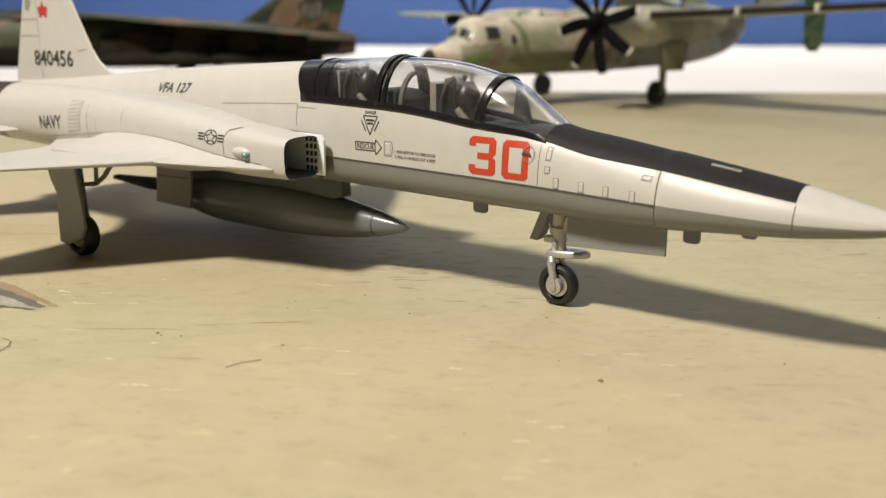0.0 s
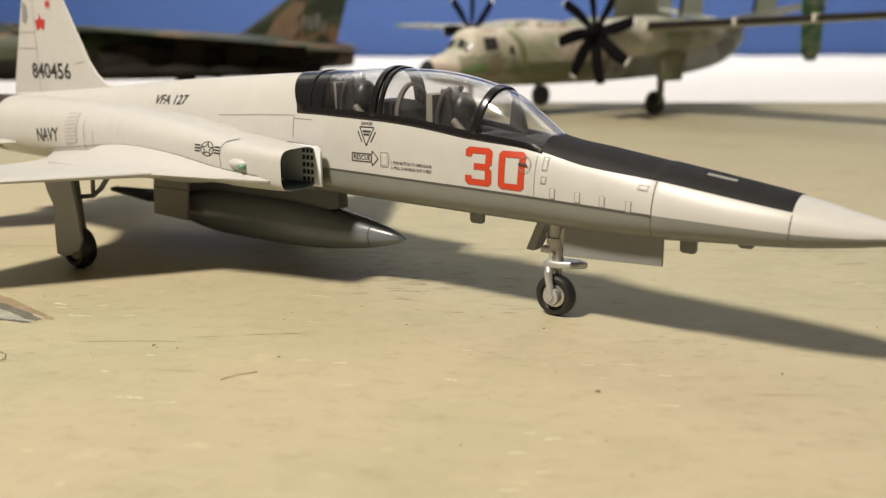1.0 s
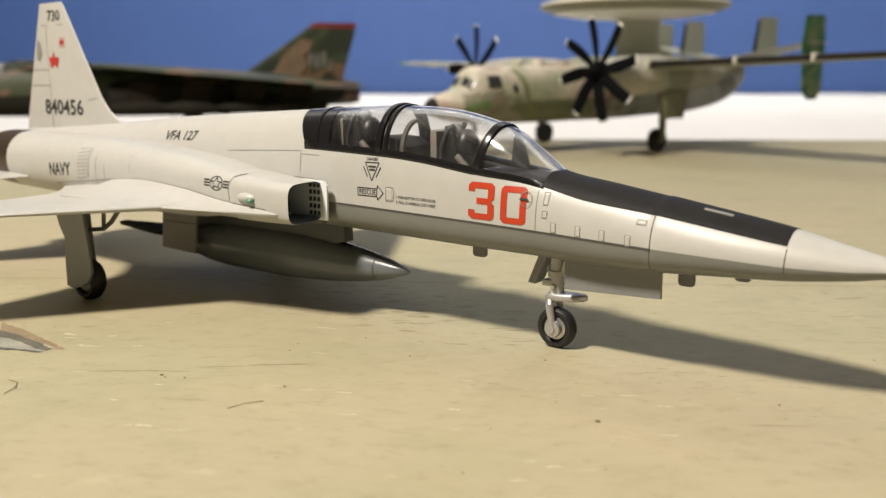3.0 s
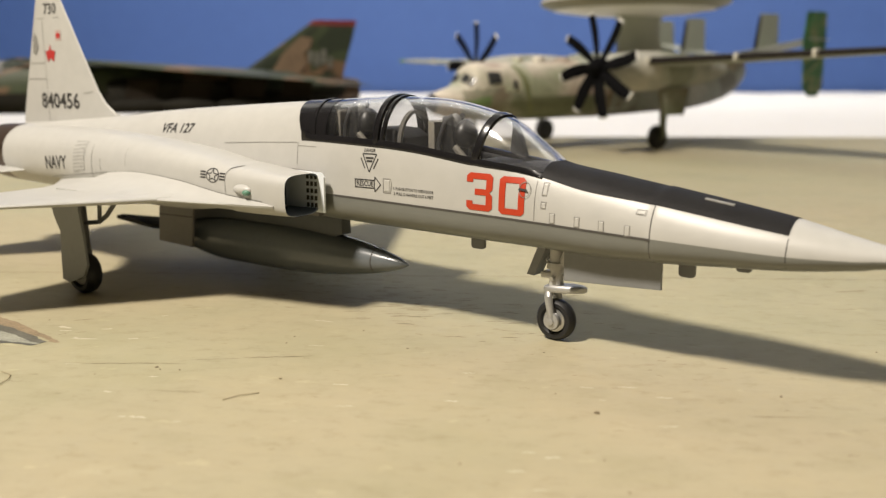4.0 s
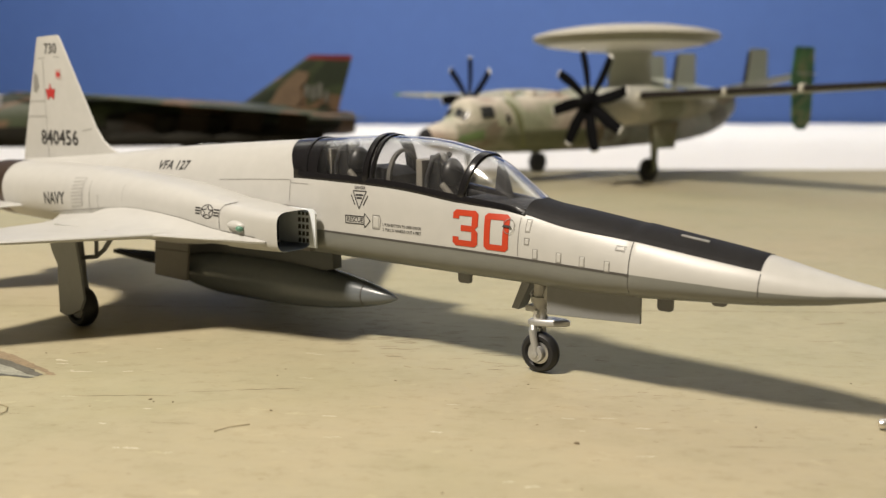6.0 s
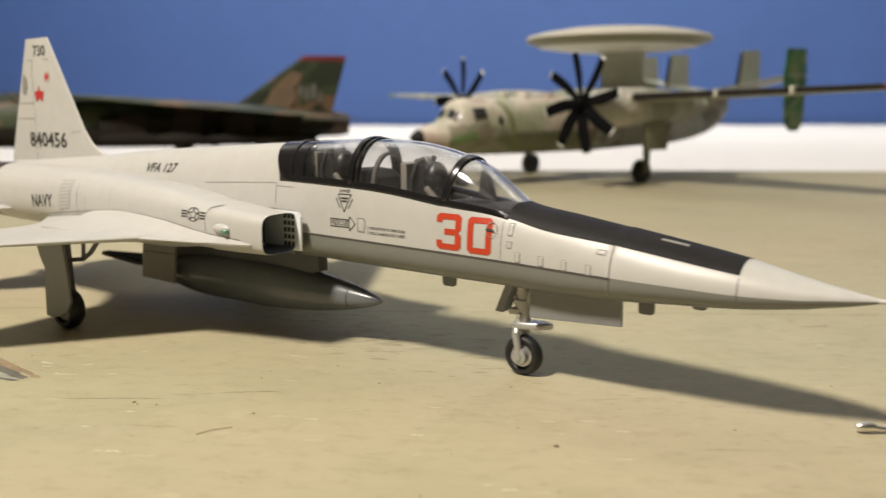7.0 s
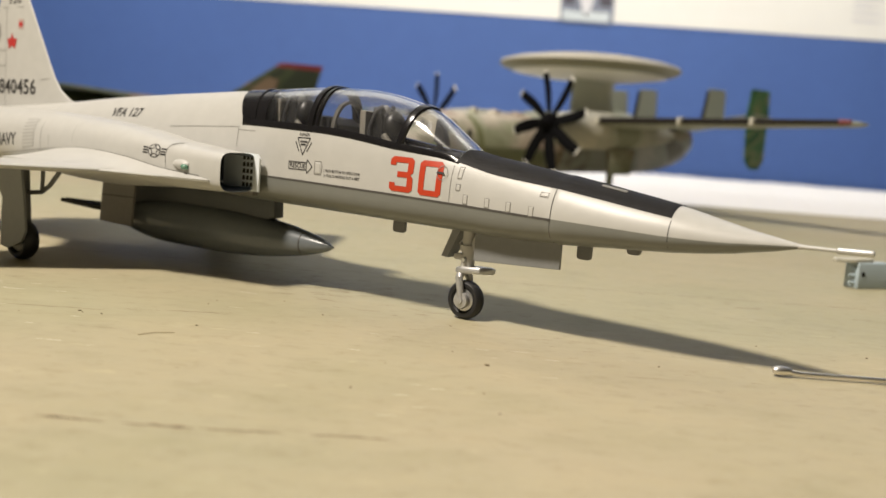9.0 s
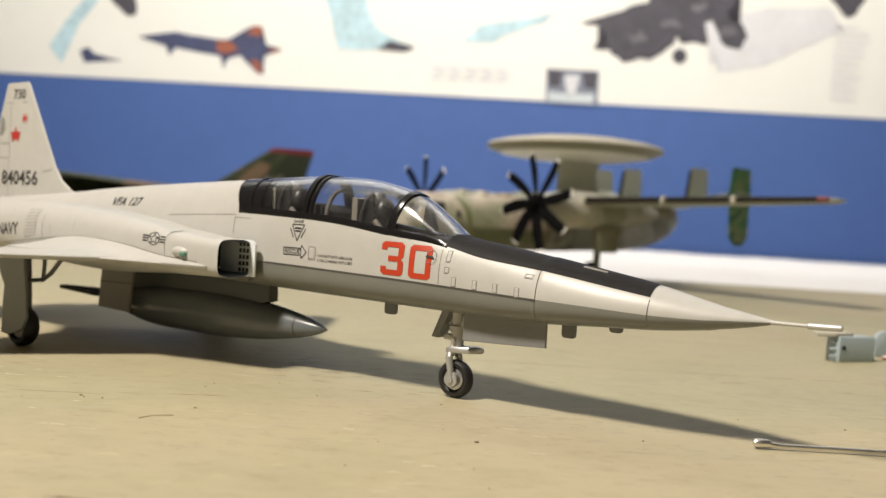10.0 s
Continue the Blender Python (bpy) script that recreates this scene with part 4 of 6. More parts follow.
for pts, r in (([(1.0, -0.5, 12.6), (2.1, -0.6, 11.2), (1.1, -0.5, 9.6)], 0.26), ([(-1.0, 0.3, 12.8), (-2.0, 0.3, 11.4), (-1.1, 0.3, 9.4)], 0.26)):
    bm = bmesh.new()
    tube(bm, pts, r, 8)
    part("torque_link", finish(bm), SILVER, strut, "small silver folding link")
bm = bmesh.new()
tube(bm, [(-0.3, -1.0, 9.1), (-0.3, -1.5, 9.1)], [0.42, 0.3], 12)
part("tow_lug", finish(bm), SILVER, strut, "small silver towing lug")
bm = bmesh.new()
slab(bm, [(-4.6, 9.2), (-3.4, 9.1), (-1.2, 13.8), (-2.6, 14.0)], 2.6, "xz", 0.2, 0, 0.12)
part("nose_door", finish(bm), DOOR, jet, "small grey aft nose door", smooth=False)
bm = bmesh.new()
slab(bm, [(2.2, 9.4), (16.3, 10.0), (16.3, 13.5), (16.0, 13.8), (2.2, 14.0)], 0.55, "xz", -2.3, 0, 0.1)
part("nose_door", finish(bm), DOOR, jet, "grey open nose undercarriage door", smooth=False)

for side in (-1, 1):
    wheel("main_wheel", -80.8, side * 23.3, 3.6, 2.8, jet, side)
    bm = bmesh.new()
    tube(bm, [(-83.6, side * 21.6, 17.5), (-82.6, side * 21.6, 7), (-81.4, side * 21.6, 3.6)], [0.9, 0.85, 0.8], 14)
    tube(bm, [(-81.0, side * 21.4, 3.6), (-81.0, side * 24.9, 3.6)], 0.7, 12)
    leg = part("main_leg", finish(bm), GREY, jet, "grey main undercarriage leg")
    bm = bmesh.new()
    tube(bm, [(-82.6, side * 21.6, 11.9), (-79.8, side * 20.4, 12.2), (-77.6, side * 20.2, 13.6), (-75.2, side * 19.6, 16.6)], 0.42, 10)
    tube(bm, [(-79.8, side * 20.4, 12.2), (-79.2, side * 20.6, 14.6), (-79.2, side * 20.6, 17)], 0.36, 10)
    part("side_brace", finish(bm), GREY, leg, "folding grey side brace")
    bm = bmesh.new()
    slab(bm, [(-87.2, 16.9), (-78.4, 16.9), (-77.2, 10.3), (-76.6, 5.6), (-77.8, 3.6), (-80.2, 2.6), (-82.6, 2.0), (-84.6, 2.3), (-84.4, 8.0), (-84.0, 10.9), (-85.6, 13.0)], 0.5, "xz", side * 25.1, 0, 0.1)
    part("main_door", finish(bm), DOOR, leg, "grey main undercarriage door", smooth=False)
    bm = bmesh.new()
    slab(bm, [(-83.8, 6.3), (-73.9, 6.0), (-72.9, 15.4), (-82.9, 15.2)], 0.5, "xz", side * 5.4, 0, 0.1)
    inner = part("inner_door", finish(bm), TAUPE, jet, "taupe inner undercarriage door", smooth=False)
    bm = bmesh.new()
    slab(bm, [(-83.2, 11.4), (-73.4, 11.6), (-73.4, 11.8), (-83.2, 11.6)], 0.56, "xz", side * 5.42)
    part("door_seam", finish(bm), LINE, inner, smooth=False)

# centreline tank and pylon
bm = bmesh.new()
prof = []
for t in np.linspace(0, 1, 44):
    x = -27.0 - 62.0 * t
    u = min(1.0, t / 0.48)
    w = max(0.0, (t - 0.66) / 0.34)
    prof.append((x, max(0.04, 4.15 * (1 - (1 - u) ** 2.0) ** 0.72 * (1 - w**1.9))))
turned(bm, prof, "x", (0, 0, 7.5), 36)
tank = part("drop_tank", finish(bm), TANKGREY, jet, "glossy grey centreline drop tank")
bm = bmesh.new()
rs = float(np.interp(33.4, [-p[0] for p in prof], [p[1] for p in prof]))
turned(bm, [(-33.3, rs - 0.3), (-33.3, rs + 0.03), (-33.5, rs + 0.06), (-33.5, rs - 0.3)], "x", (0, 0, 7.5), 36)
part("tank_seam", finish(bm), LINE, tank)
bm = bmesh.new()
slab(bm, [(-40.2, 11.2), (-40.4, 15), (-90, 16), (-88, 10.2), (-44, 10.2)], 2.4, "xz", 0, 0, 0.3)
part("tank_pylon", finish(bm), paint("dark_grey_pylon_paint", (0.065, 0.069, 0.068), 0.5, vary=0.06), jet, "dark grey belly pylon")

bm = bmesh.new()
slab(bm, [(-80, -3.2), (-88, -4.2), (-104, -1.2), (-104.4, 0.6), (-88, 4.2), (-80, 3.2)], 0.8, "xy", 8.4, 0, 0.15)
part("tank_fin", finish(bm), DARK, tank, "dark flat tail fin of the tank", smooth=False)

# blade aerials below the nose
for x0, x1, z0, z1 in ((-14.8, -12.4, 14.6, 11.7), (17.6, 19.8, 14.8, 11.6), (24.9, 26.9, 14.9, 13.2)):
    bm = bmesh.new()
    slab(bm, [(x0, z0), (x1, z0), (x1, z1 + 0.5), (x1 - 0.12, z1 + 0.15), (x1 - 0.45, z1), (x0 + 0.45, z1), (x0 + 0.12, z1 + 0.15), (x0, z1 + 0.5)], 0.6, "xz", 0, 0, 0.1)
    part("blade_aerial", finish(bm), GREY, jet, "small grey blade aerial", smooth=False)

# ---- markings on the jet ----
def blocky(digit):
    """Red block figures from bars with cut corners, in a 4 by 6 field."""
    c, b = 0.5, 0.98
    top = [(0, 6 - b), (0, 6 - c), (c, 6), (4 - c, 6), (4, 6 - c), (4, 6 - b)]
    low = [(0, b), (4, b), (4, c), (4 - c, 0), (c, 0), (0, c)]
    if digit == "3":
        m = b / 2
        return [top, low, [(4 - b, 6 - b), (4, 6 - b), (4, 3.5), (3.55, 3.0), (4 - b, 3 + m)], [(1.3, 3 + m), (4 - b, 3 + m), (3.55, 3.0), (4 - b, 3 - m), (1.3, 3 - m)], [(4 - b, 3 - m), (3.55, 3.0), (4, 2.5), (4, b), (4 - b, b)],
                [(0, 6 - b), (b, 6 - b), (b, 4.5), (0, 4.5)], [(0, b), (0, 1.5), (b, 1.5), (b, b)]]
    return [top, low, [(0, b), (0, 6 - b), (b, 6 - b), (b, b)], [(4 - b, b), (4 - b, 6 - b), (4, 6 - b), (4, b)]]


def put(polys, x, z, w, h, slope):
    return [[(x + u / 4 * w, z + v / 6 * h + slope * (u / 4 * w)) for u, v in p] for p in polys]


number = decal("red_number", put(blocky("3"), -11.55, 18.6, 4.25, 5.2, -0.02) + put(blocky("0"), -6.25, 18.4, 4.0, 5.15, -0.02), RED, jet, "large red figures 30", lift=0.07)
lettering("squadron_lettering", "VFA 127", (-82.2, 26.75), 9.4, 1.75, INK, jet, "dark grey lettering VFA 127", slope=0.03, lean=0.25, bold=0.022)
lettering("navy_lettering", "NAVY", (-107.3, 19.35), 7.8, 2.5, INK, jet, "dark grey lettering NAVY", slope=0.06, bold=0.02)
lettering("serial_number", "840456", (-130.5, 30.3), 15.0, 3.4, INK, jet, "dark grey serial number on the fin", flat_y=fin_y, bold=0.016)
lettering("fin_top_code", "730", (-126.9, 50.2), 4.9, 2.3, INK, jet, "small dark grey code at the fin top", flat_y=fin_y, bold=0.01)


def star(cx, cz, r, inner=0.4, n=5):
    return [(cx + (r if k % 2 == 0 else r * inner) * math.sin(math.pi * k / n), cz + (r if k % 2 == 0 else r * inner) * math.cos(math.pi * k / n)) for k in range(2 * n)]


def ring_bars(cx, cz, r, w, n=28):
    out = []
    for k in range(n):
        a, b = 2 * math.pi * k / n, 2 * math.pi * (k + 1) / n
        out.append([(cx + q * math.sin(t), cz + q * math.cos(t)) for q, t in ((r, a), (r, b), (r - w, b), (r - w, a))])
    return out


def frame_bars(x0, z0, x1, z1, w):
    return [[(x0, z0), (x1, z0), (x1, z0 + w), (x0, z0 + w)], [(x0, z1 - w), (x1, z1 - w), (x1, z1), (x0, z1)], [(x0, z0), (x0 + w, z0), (x0 + w, z1), (x0, z1)], [(x1 - w, z0), (x1, z0), (x1, z1), (x1 - w, z1)]]


decal("red_star", [star(-125.4, 41.9, 2.1, 0.42)], CRIMSON, jet, "red star on the fin", flat_y=fin_y)
decal("pink_square", [[(-123.0, 44.6), (-120.8, 44.6), (-120.8, 46.8), (-123.0, 46.8)]], paint("faded_pink_decal", (0.42, 0.33, 0.30), 0.5), jet, "faded pink square behind the small star", flat_y=lambda x, z: fin_y(x, z) + 0.02)
decal("red_star", [star(-121.9, 45.7, 0.95, 0.5)], CRIMSON, jet, "small red star on the fin", flat_y=fin_y)
bm = bmesh.new()
for pts in ([(-127.8, 27.5), (-127.9, 49.0)], [(-121.0, 49.4), (-130.0, 49.4)], [(-128, 40.0), (-134.6, 40)], [(-128, 36.6), (-135.4, 36.6)], [(-110.4, 34.0), (-113.6, 33.6)]):
    for (xa, za), (xb, zb) in zip(pts, pts[1:]):
        l = math.hypot(xb - xa, zb - za)
        ox, oz = -(zb - za) / l * 0.07, (xb - xa) / l * 0.07
        vs = [(xa + ox, za + oz), (xb + ox, zb + oz), (xb - ox, zb - oz), (xa - ox, za - oz)]
        bm.faces.new([bm.verts.new((x, fin_y(x, z) + 0.02, z)) for x, z in vs])
part("fin_panel_lines", bm, FAINT, jet, smooth=False)
decal("fin_badge", [[(-132.6, 42.2), (-131.4, 41.8), (-130.2, 43.2), (-130.6, 45.6), (-131.8, 46.6), (-132.3, 45.0)]], FAINT, jet, "worn grey badge on the rudder", flat_y=fin_y)

cx, cz = -54.9, 21.75


def outlined(poly, w):
    """An outline drawn as bars along the edges of a polygon."""
    out = []
    for (xa, za), (xb, zb) in zip(poly, poly[1:] + poly[:1]):
        l = math.hypot(xb - xa, zb - za) or 1
        ox, oz = -(zb - za) / l * w / 2, (xb - xa) / l * w / 2
        out.append([(xa + ox, za + oz), (xb + ox, zb + oz), (xb - ox, zb - oz), (xa - ox, za - oz)])
    return out


insignia = ring_bars(cx, cz, 1.6, 0.2) + outlined(star(cx, cz, 1.35, 0.42), 0.18)
for k in (-1, 1):
    a, b = cx + k * 1.7, cx + k * 3.0
    a, b = min(a, b), max(a, b)
    insignia += [[(a, cz + h - 0.17), (b, cz + h - 0.17), (b, cz + h + 0.17), (a, cz + h + 0.17)] for h in (-0.62, 0.0, 0.62)]
insignia = [[(u, 21.45 + (v - cz) * 0.72 - 0.02 * (u - cx)) for u, v in p] for p in insignia]
decal("star_and_bars", insignia, INK, jet, "grey outlined star and bars", cut=1.6)

# warning triangle, rescue arrow, handle panel and small print
tx, tz = -29.5, 24.35
tri = [(tx - 1.6, tz + 1.3), (tx + 1.6, tz + 1.3), (tx, tz - 1.9)]
bars = []
for (xa, za), (xb, zb) in zip(tri, tri[1:] + tri[:1]):
    l = math.hypot(xb - xa, zb - za)
    ox, oz = -(zb - za) / l * 0.10, (xb - xa) / l * 0.10
    bars.append([(xa + ox, za + oz), (xb + ox, zb + oz), (xb - ox, zb - oz), (xa - ox, za - oz)])
for k in range(2):
    bars.append([(tx - 0.9 + 0.25 * k, tz + 0.75 - 0.55 * k), (tx + 0.9 - 0.25 * k, tz + 0.75 - 0.55 * k), (tx + 0.9 - 0.25 * k, tz + 0.42 - 0.55 * k), (tx - 0.9 + 0.25 * k, tz + 0.42 - 0.55 * k)])
lettering("danger_lettering", "DANGER", (tx - 1.1, tz + 1.4), 2.2, 0.5, INK, jet, "dark lettering DANGER", bold=0.01)
for s in (-1, 1):
    bars.append([(tx + s * 1.9, tz + 0.6), (tx + s * 2.1, tz + 0.5), (tx + s * 1.1, tz - 1.3), (tx + s * 0.9, tz - 1.2)])
bars = [[(tx + 0.86 * (u - tx), tz + 0.86 * (v - tz)) for u, v in p] for p in bars]
decal("warning_triangle", bars, INK, jet, "dark outlined warning triangle", cut=2)
ax, az = -32.4, 20.25
arrow = frame_bars(ax, az, ax + 4.0, az + 1.35, 0.16) + [[(ax + 4.0, az - 0.45), (ax + 4.22, az - 0.4), (ax + 5.3, az + 0.68), (ax + 5.1, az + 0.72)], [(ax + 4.0, az + 1.8), (ax + 4.22, az + 1.75), (ax + 5.3, az + 0.68), (ax + 5.1, az + 0.62)], [(ax + 3.95, az - 0.45), (ax + 4.15, az - 0.45), (ax + 4.15, az), (ax + 3.95, az)], [(ax + 3.95, az + 1.35), (ax + 4.15, az + 1.35), (ax + 4.15, az + 1.8), (ax + 3.95, az + 1.8)]]
decal("rescue_arrow", arrow, INK, jet, "dark outlined rescue arrow", cut=2)
lettering("rescue_lettering", "RESCUE", (ax + 0.4, az + 0.3), 3.3, 0.8, INK, jet, "dark lettering RESCUE", bold=0.012)
lettering("small_print", "1. PUSH BUTTON TO OPEN DOOR", (-24.7, 20.35), 7.4, 0.46, INK, jet, slope=-0.015, bold=0.01)
lettering("small_print", "2. PULL D HANDLE OUT 6 FEET", (-24.7, 19.6), 7.4, 0.46, INK, jet, slope=-0.015, bold=0.01)
bm = bmesh.new()
for pts, w in (([(-26.7, 19.8), (-26.7, 21.9), (-25.3, 21.9), (-25.1, 21.2), (-25.3, 19.8), (-26.7, 19.8)], 0.16), ([(-26.45, 20.1), (-26.45, 21.6), (-25.6, 21.6), (-25.6, 20.1), (-26.45, 20.1)], 0.08)):
    skin_line(bm, pts, w)
part("handle_panel_outline", bm, FAINT, jet, smooth=False)

# seams and panel lines
bm = bmesh.new()
skin_line(bm, [(-37.0, 18.65), (-28, 18.45), (-11, 18.0), (4, 17.45), (16.0, 17.0)], 0.32)
skin_line(bm, [(15.6, 13.8), (15.9, 17), (16.0, 21.3)], 0.13)
skin_line(bm, [(31.9, 14.4), (31.95, 16), (32, 18.6)], 0.13)
part("body_seam", bm, LINE, jet, "dark seam along the fuselage side", smooth=False)
bm = bmesh.new()
skin_line(bm, [(-0.7, 17.9), (-0.7, 23.2)], 0.10)
skin_line(bm, [(-63.2, 25.75), (-54, 26.2), (-45.2, 26.55)], 0.12)
skin_line(bm, [(-45.0, 22.4), (-45.0, 26.6)], 0.12)
skin_line(bm, [(-45.0, 26.05), (-40.9, 26.0)], 0.11)
skin_line(bm, [(-79.5, 21.4), (-79.6, 24.6)], 0.07)
skin_line(bm, [(-90.5, 18.6), (-90.5, 24.8)], 0.12)
skin_line(bm, [(-87.6, 18.6), (-87.6, 22.4)], 0.08)
# these grey outlines paint edge shade around the raised hatches
for x, z in ((1.7, 17.75), (5.4, 17.6), (8.9, 17.4), (12.5, 17.15)):
    skin_line(bm, [(x, z), (x, z + 1.35), (x + 0.75, z + 1.35), (x + 0.75, z), (x, z)], 0.10)
for x, z, h in ((0.3, 21.3, 1.7), (0.3, 19.6, 0.9)):
    skin_line(bm, [(x, z), (x, z + h), (x + 0.8, z + h), (x + 0.7, z), (x, z)], 0.10)
skin_line(bm, [(13.8, 20.0), (13.9, 20.6), (15.2, 20.5), (15.1, 19.9), (13.8, 20.0)], 0.10)
hatches = [(x + 0.05, z + 0.05, x + 0.70, z + 1.30) for x, z in ((1.7, 17.75), (5.4, 17.6), (8.9, 17.4), (12.5, 17.15))] + [(0.36, 21.36, 1.0, 22.9), (0.36, 19.66, 1.0, 20.4), (13.9, 20.05, 15.05, 20.5), (-26.6, 19.95, -25.45, 21.75)]
for x0, z0, x1, z1 in hatches:
    hb = bmesh.new()
    corners = [(x0, z0), (x1, z0), (x1, z1), (x0, z1)]
    cx_, cz_ = (x0 + x1) / 2, (z0 + z1) / 2
    loft(hb, [[on_skin(cx_ + (u - cx_) * g, cz_ + (v - cz_) * g, h) for u, v in corners] for g, h in ((1.0, 0.01), (0.92, 0.07), (0.72, 0.09))])
    part("hatch", finish(hb), WHITE, jet, "small raised hatch", smooth=False)
tagged(part("engraving", bm, FAINT, jet, "faint engraved panel lines and shaded hatch outlines", smooth=False), kind="stuff")
bm = bmesh.new()
skin_line(bm, [(-43, 18.2), (-53.4, 18.8), (-62.2, 20.0), (-69, 20.5), (-77.2, 20.7), (-86, 20.0), (-94.8, 19.1), (-106, 17.9)], 0.12, 0.08)
part("wing_root_joint", bm, FAINT, jet, "dark joint between wing and nacelle", smooth=False)
bm = bmesh.new()
skin_line(bm, [(-51.5, 18.9), (-51.75, 20.6), (-51.6, 21.8), (-51.0, 22.7), (-49.6, 23.1)], 0.13, 0.08, 0.5)
part("intake_joint", bm, LINE, jet, "dark joint behind the intake collar", smooth=False)
# louvred panel on the nacelle side
louvre = decal("louvre_panel", [[(-97.2, 19.3), (-93.0, 20.0), (-92.6, 25.3), (-96.8, 25.2)]], paint("pale_grey_louvre", (0.36, 0.355, 0.33), 0.5), jet, "pale grey louvred panel", lift=0.05)
for k in range(8):
    z = 19.75 + 0.66 * k
    decal("louvre_slat", [[(-96.9, z), (-93.1, z + 0.35), (-93.1, z + 0.72), (-96.9, z + 0.37)]], WHITE, louvre, lift=0.10)
# smooth upper skin from the nacelle out to the swept leading edge
ROOT = [(-40.5, 17.7), (-43, 18.15), (-53.4, 18.9), (-62.2, 20.05), (-69, 20.55), (-77.2, 20.75), (-86, 20.05)]
EDGE = [(-40.5, 15.9), (-43, 16.9), (-50, 18.25), (-62, 21.1), (-69, 25.0), (-77.2, 25.0), (-86, 25.0)]
for side in (-1, 1):
    bm = bmesh.new()
    rings = []
    for x in np.linspace(-40.6, -85, 46):
        zr, ye = float(curve_at(x, ROOT)[0]), float(np.interp(-x, [-e[0] for e in EDGE], [e[1] for e in EDGE]))
        hit = on_skin(x, zr, -0.25)
        if hit is None:
            continue
        yr = -hit.y
        ze = 17.65 if x > -62 else 17.65 + 0.65 * min(1.0, (-62 - x) / 7)
        top = []
        for k in range(9):
            u = k / 8
            top.append(Vector((x, side * (yr + (ye - yr) * u), ze + (zr - ze) * (1 - u) ** 1.5)))
        rings.append(top + [Vector((x, side * (ye - 0.1), 17.35)), Vector((x, side * yr, 17.35))])
    loft(bm, rings)
    part("wing_root_fairing", finish(bm), WHITE, jet, sharp=50)
# dark oval vent over the figure and the pale slot in the black panel
bm = bmesh.new()
skin_line(bm, [(-2.3 + 0.85 * math.cos(a), 21.9 + 1.0 * math.sin(a)) for a in [2 * math.pi * k / 20 for k in range(21)]], 0.09, 0.18, 2.0)
part("vent_rim", bm, FAINT, jet, "raised oval vent rim", smooth=False)
decal("vent_slot", [[(-3.3, 21.8), (-1.8, 21.65), (-2.0, 21.98), (-3.1, 22.08)]], INK, jet, lift=0.22)
bm = bmesh.new()
slab(bm, [(21.2, -1.9), (24.8, -1.75), (24.8, -1.3), (21.2, -1.45)], 0.2, "xy", 21.65)
for v in bm.verts:
    p = body_point(v.co.x, math.pi / 2 - math.asin(min(1, abs(v.co.y) / curve_at(v.co.x, BODY)[1])))
    v.co.z = p.z + (0.30 if v.co.z > 21.65 else 0.0)
part("slot_strip", finish(bm), FAINT, jet, "pale slot in the black panel", smooth=False)

# ---- the radar plane behind ----
plane = thing("radar_plane_model", "pale sand and green scale model of a propeller radar plane", "model aircraft", pose(-162.3 * MM, 329.7 * MM, 0, 0, 0, -106.6))
HULL = [(114, 24.4, 0.9, 23.5, 25.3, 2, 2), (109, 24.4, 5.0, 19.6, 28.5, 2, 2), (102, 24.8, 8.2, 17.6, 30.8, 2.1, 2.1), (96, 25.4, 9.9, 16.6, 32.4, 2.2, 2.2), (93.5, 26.0, 10.6, 16.2, 34.8, 2.2, 2.2), (90, 27.2, 11.4, 15.9, 40.6, 2.2, 2.2), (86, 28.0, 12.0, 15.7, 42.6, 2.3, 2.3), (78, 28.6, 12.8, 15.3, 42.8, 2.4, 2.4)] + [ (55, 29.5, 14, 15, 43.2, 2.5, 2.5), (28, 30, 14.4, 15, 44.2, 2.5, 2.6),
        (0, 30, 14.4, 15, 44.4, 2.5, 2.6), (-35, 31, 13.4, 16, 44, 2.4, 2.4), (-75, 33, 11, 17.5, 44.4, 2.4, 2.2), (-104, 36, 8, 22.5, 45.4, 2.6, 2.2), (-118, 38, 5.5, 28.5, 45.6, 2.6, 2.2), (-123, 39, 4.2, 33, 45.4, 2.4, 2)]


def hull_point(table, x, a, grow=0.0):
    zc, hw, zb, zt, nb, nt = curve_at(x, table)
    n, h = (nt, zt - zc) if math.sin(a) > 0 else (nb, zc - zb)
    return Vector((x, -(hw + grow) * power(math.cos(a), n), zc + (h + grow) * power(math.sin(a), n)))


def hull(table, xs, n=44):
    bm = bmesh.new()
    loft(bm, [[hull_point(table, x, 2 * math.pi * k / n) for k in range(n)] for x in xs])
    return finish(bm)


def hull_patch(table, x0, x1, a0, a1, grow, nx=8, na=8):
    """A piece of skin between two stations and two angles, lifted off the hull."""
    bm = bmesh.new()
    outer = [[hull_point(table, x0 + (x1 - x0) * i / nx, a0 + (a1 - a0) * k / na, grow) for k in range(na + 1)] for i in range(nx + 1)]
    loft(bm, outer, closed=False)
    return finish(bm)


bm = hull(HULL, list(np.arange(114, 76, -2.0)) + list(np.arange(76, -120, -6.0)) + [-121, -123])
for f in bm.faces:
    c = f.calc_center_median()
    if c.x < 8 + 6 * noise.noise(c * 0.06) and c.z < 40 + 4 * noise.noise(c * 0.05):
        f.material_index = 1
    elif c.x < 99 and c.z < 28.0 + 5 * noise.noise(c * 0.045):
        f.material_index = 2
LOWER = camouflage("olive_grey_lower_paint", [(0.155, 0.17, 0.10), (0.25, 0.25, 0.185), (0.20, 0.165, 0.12)], 30, 0.6, 2.2, 0.08)
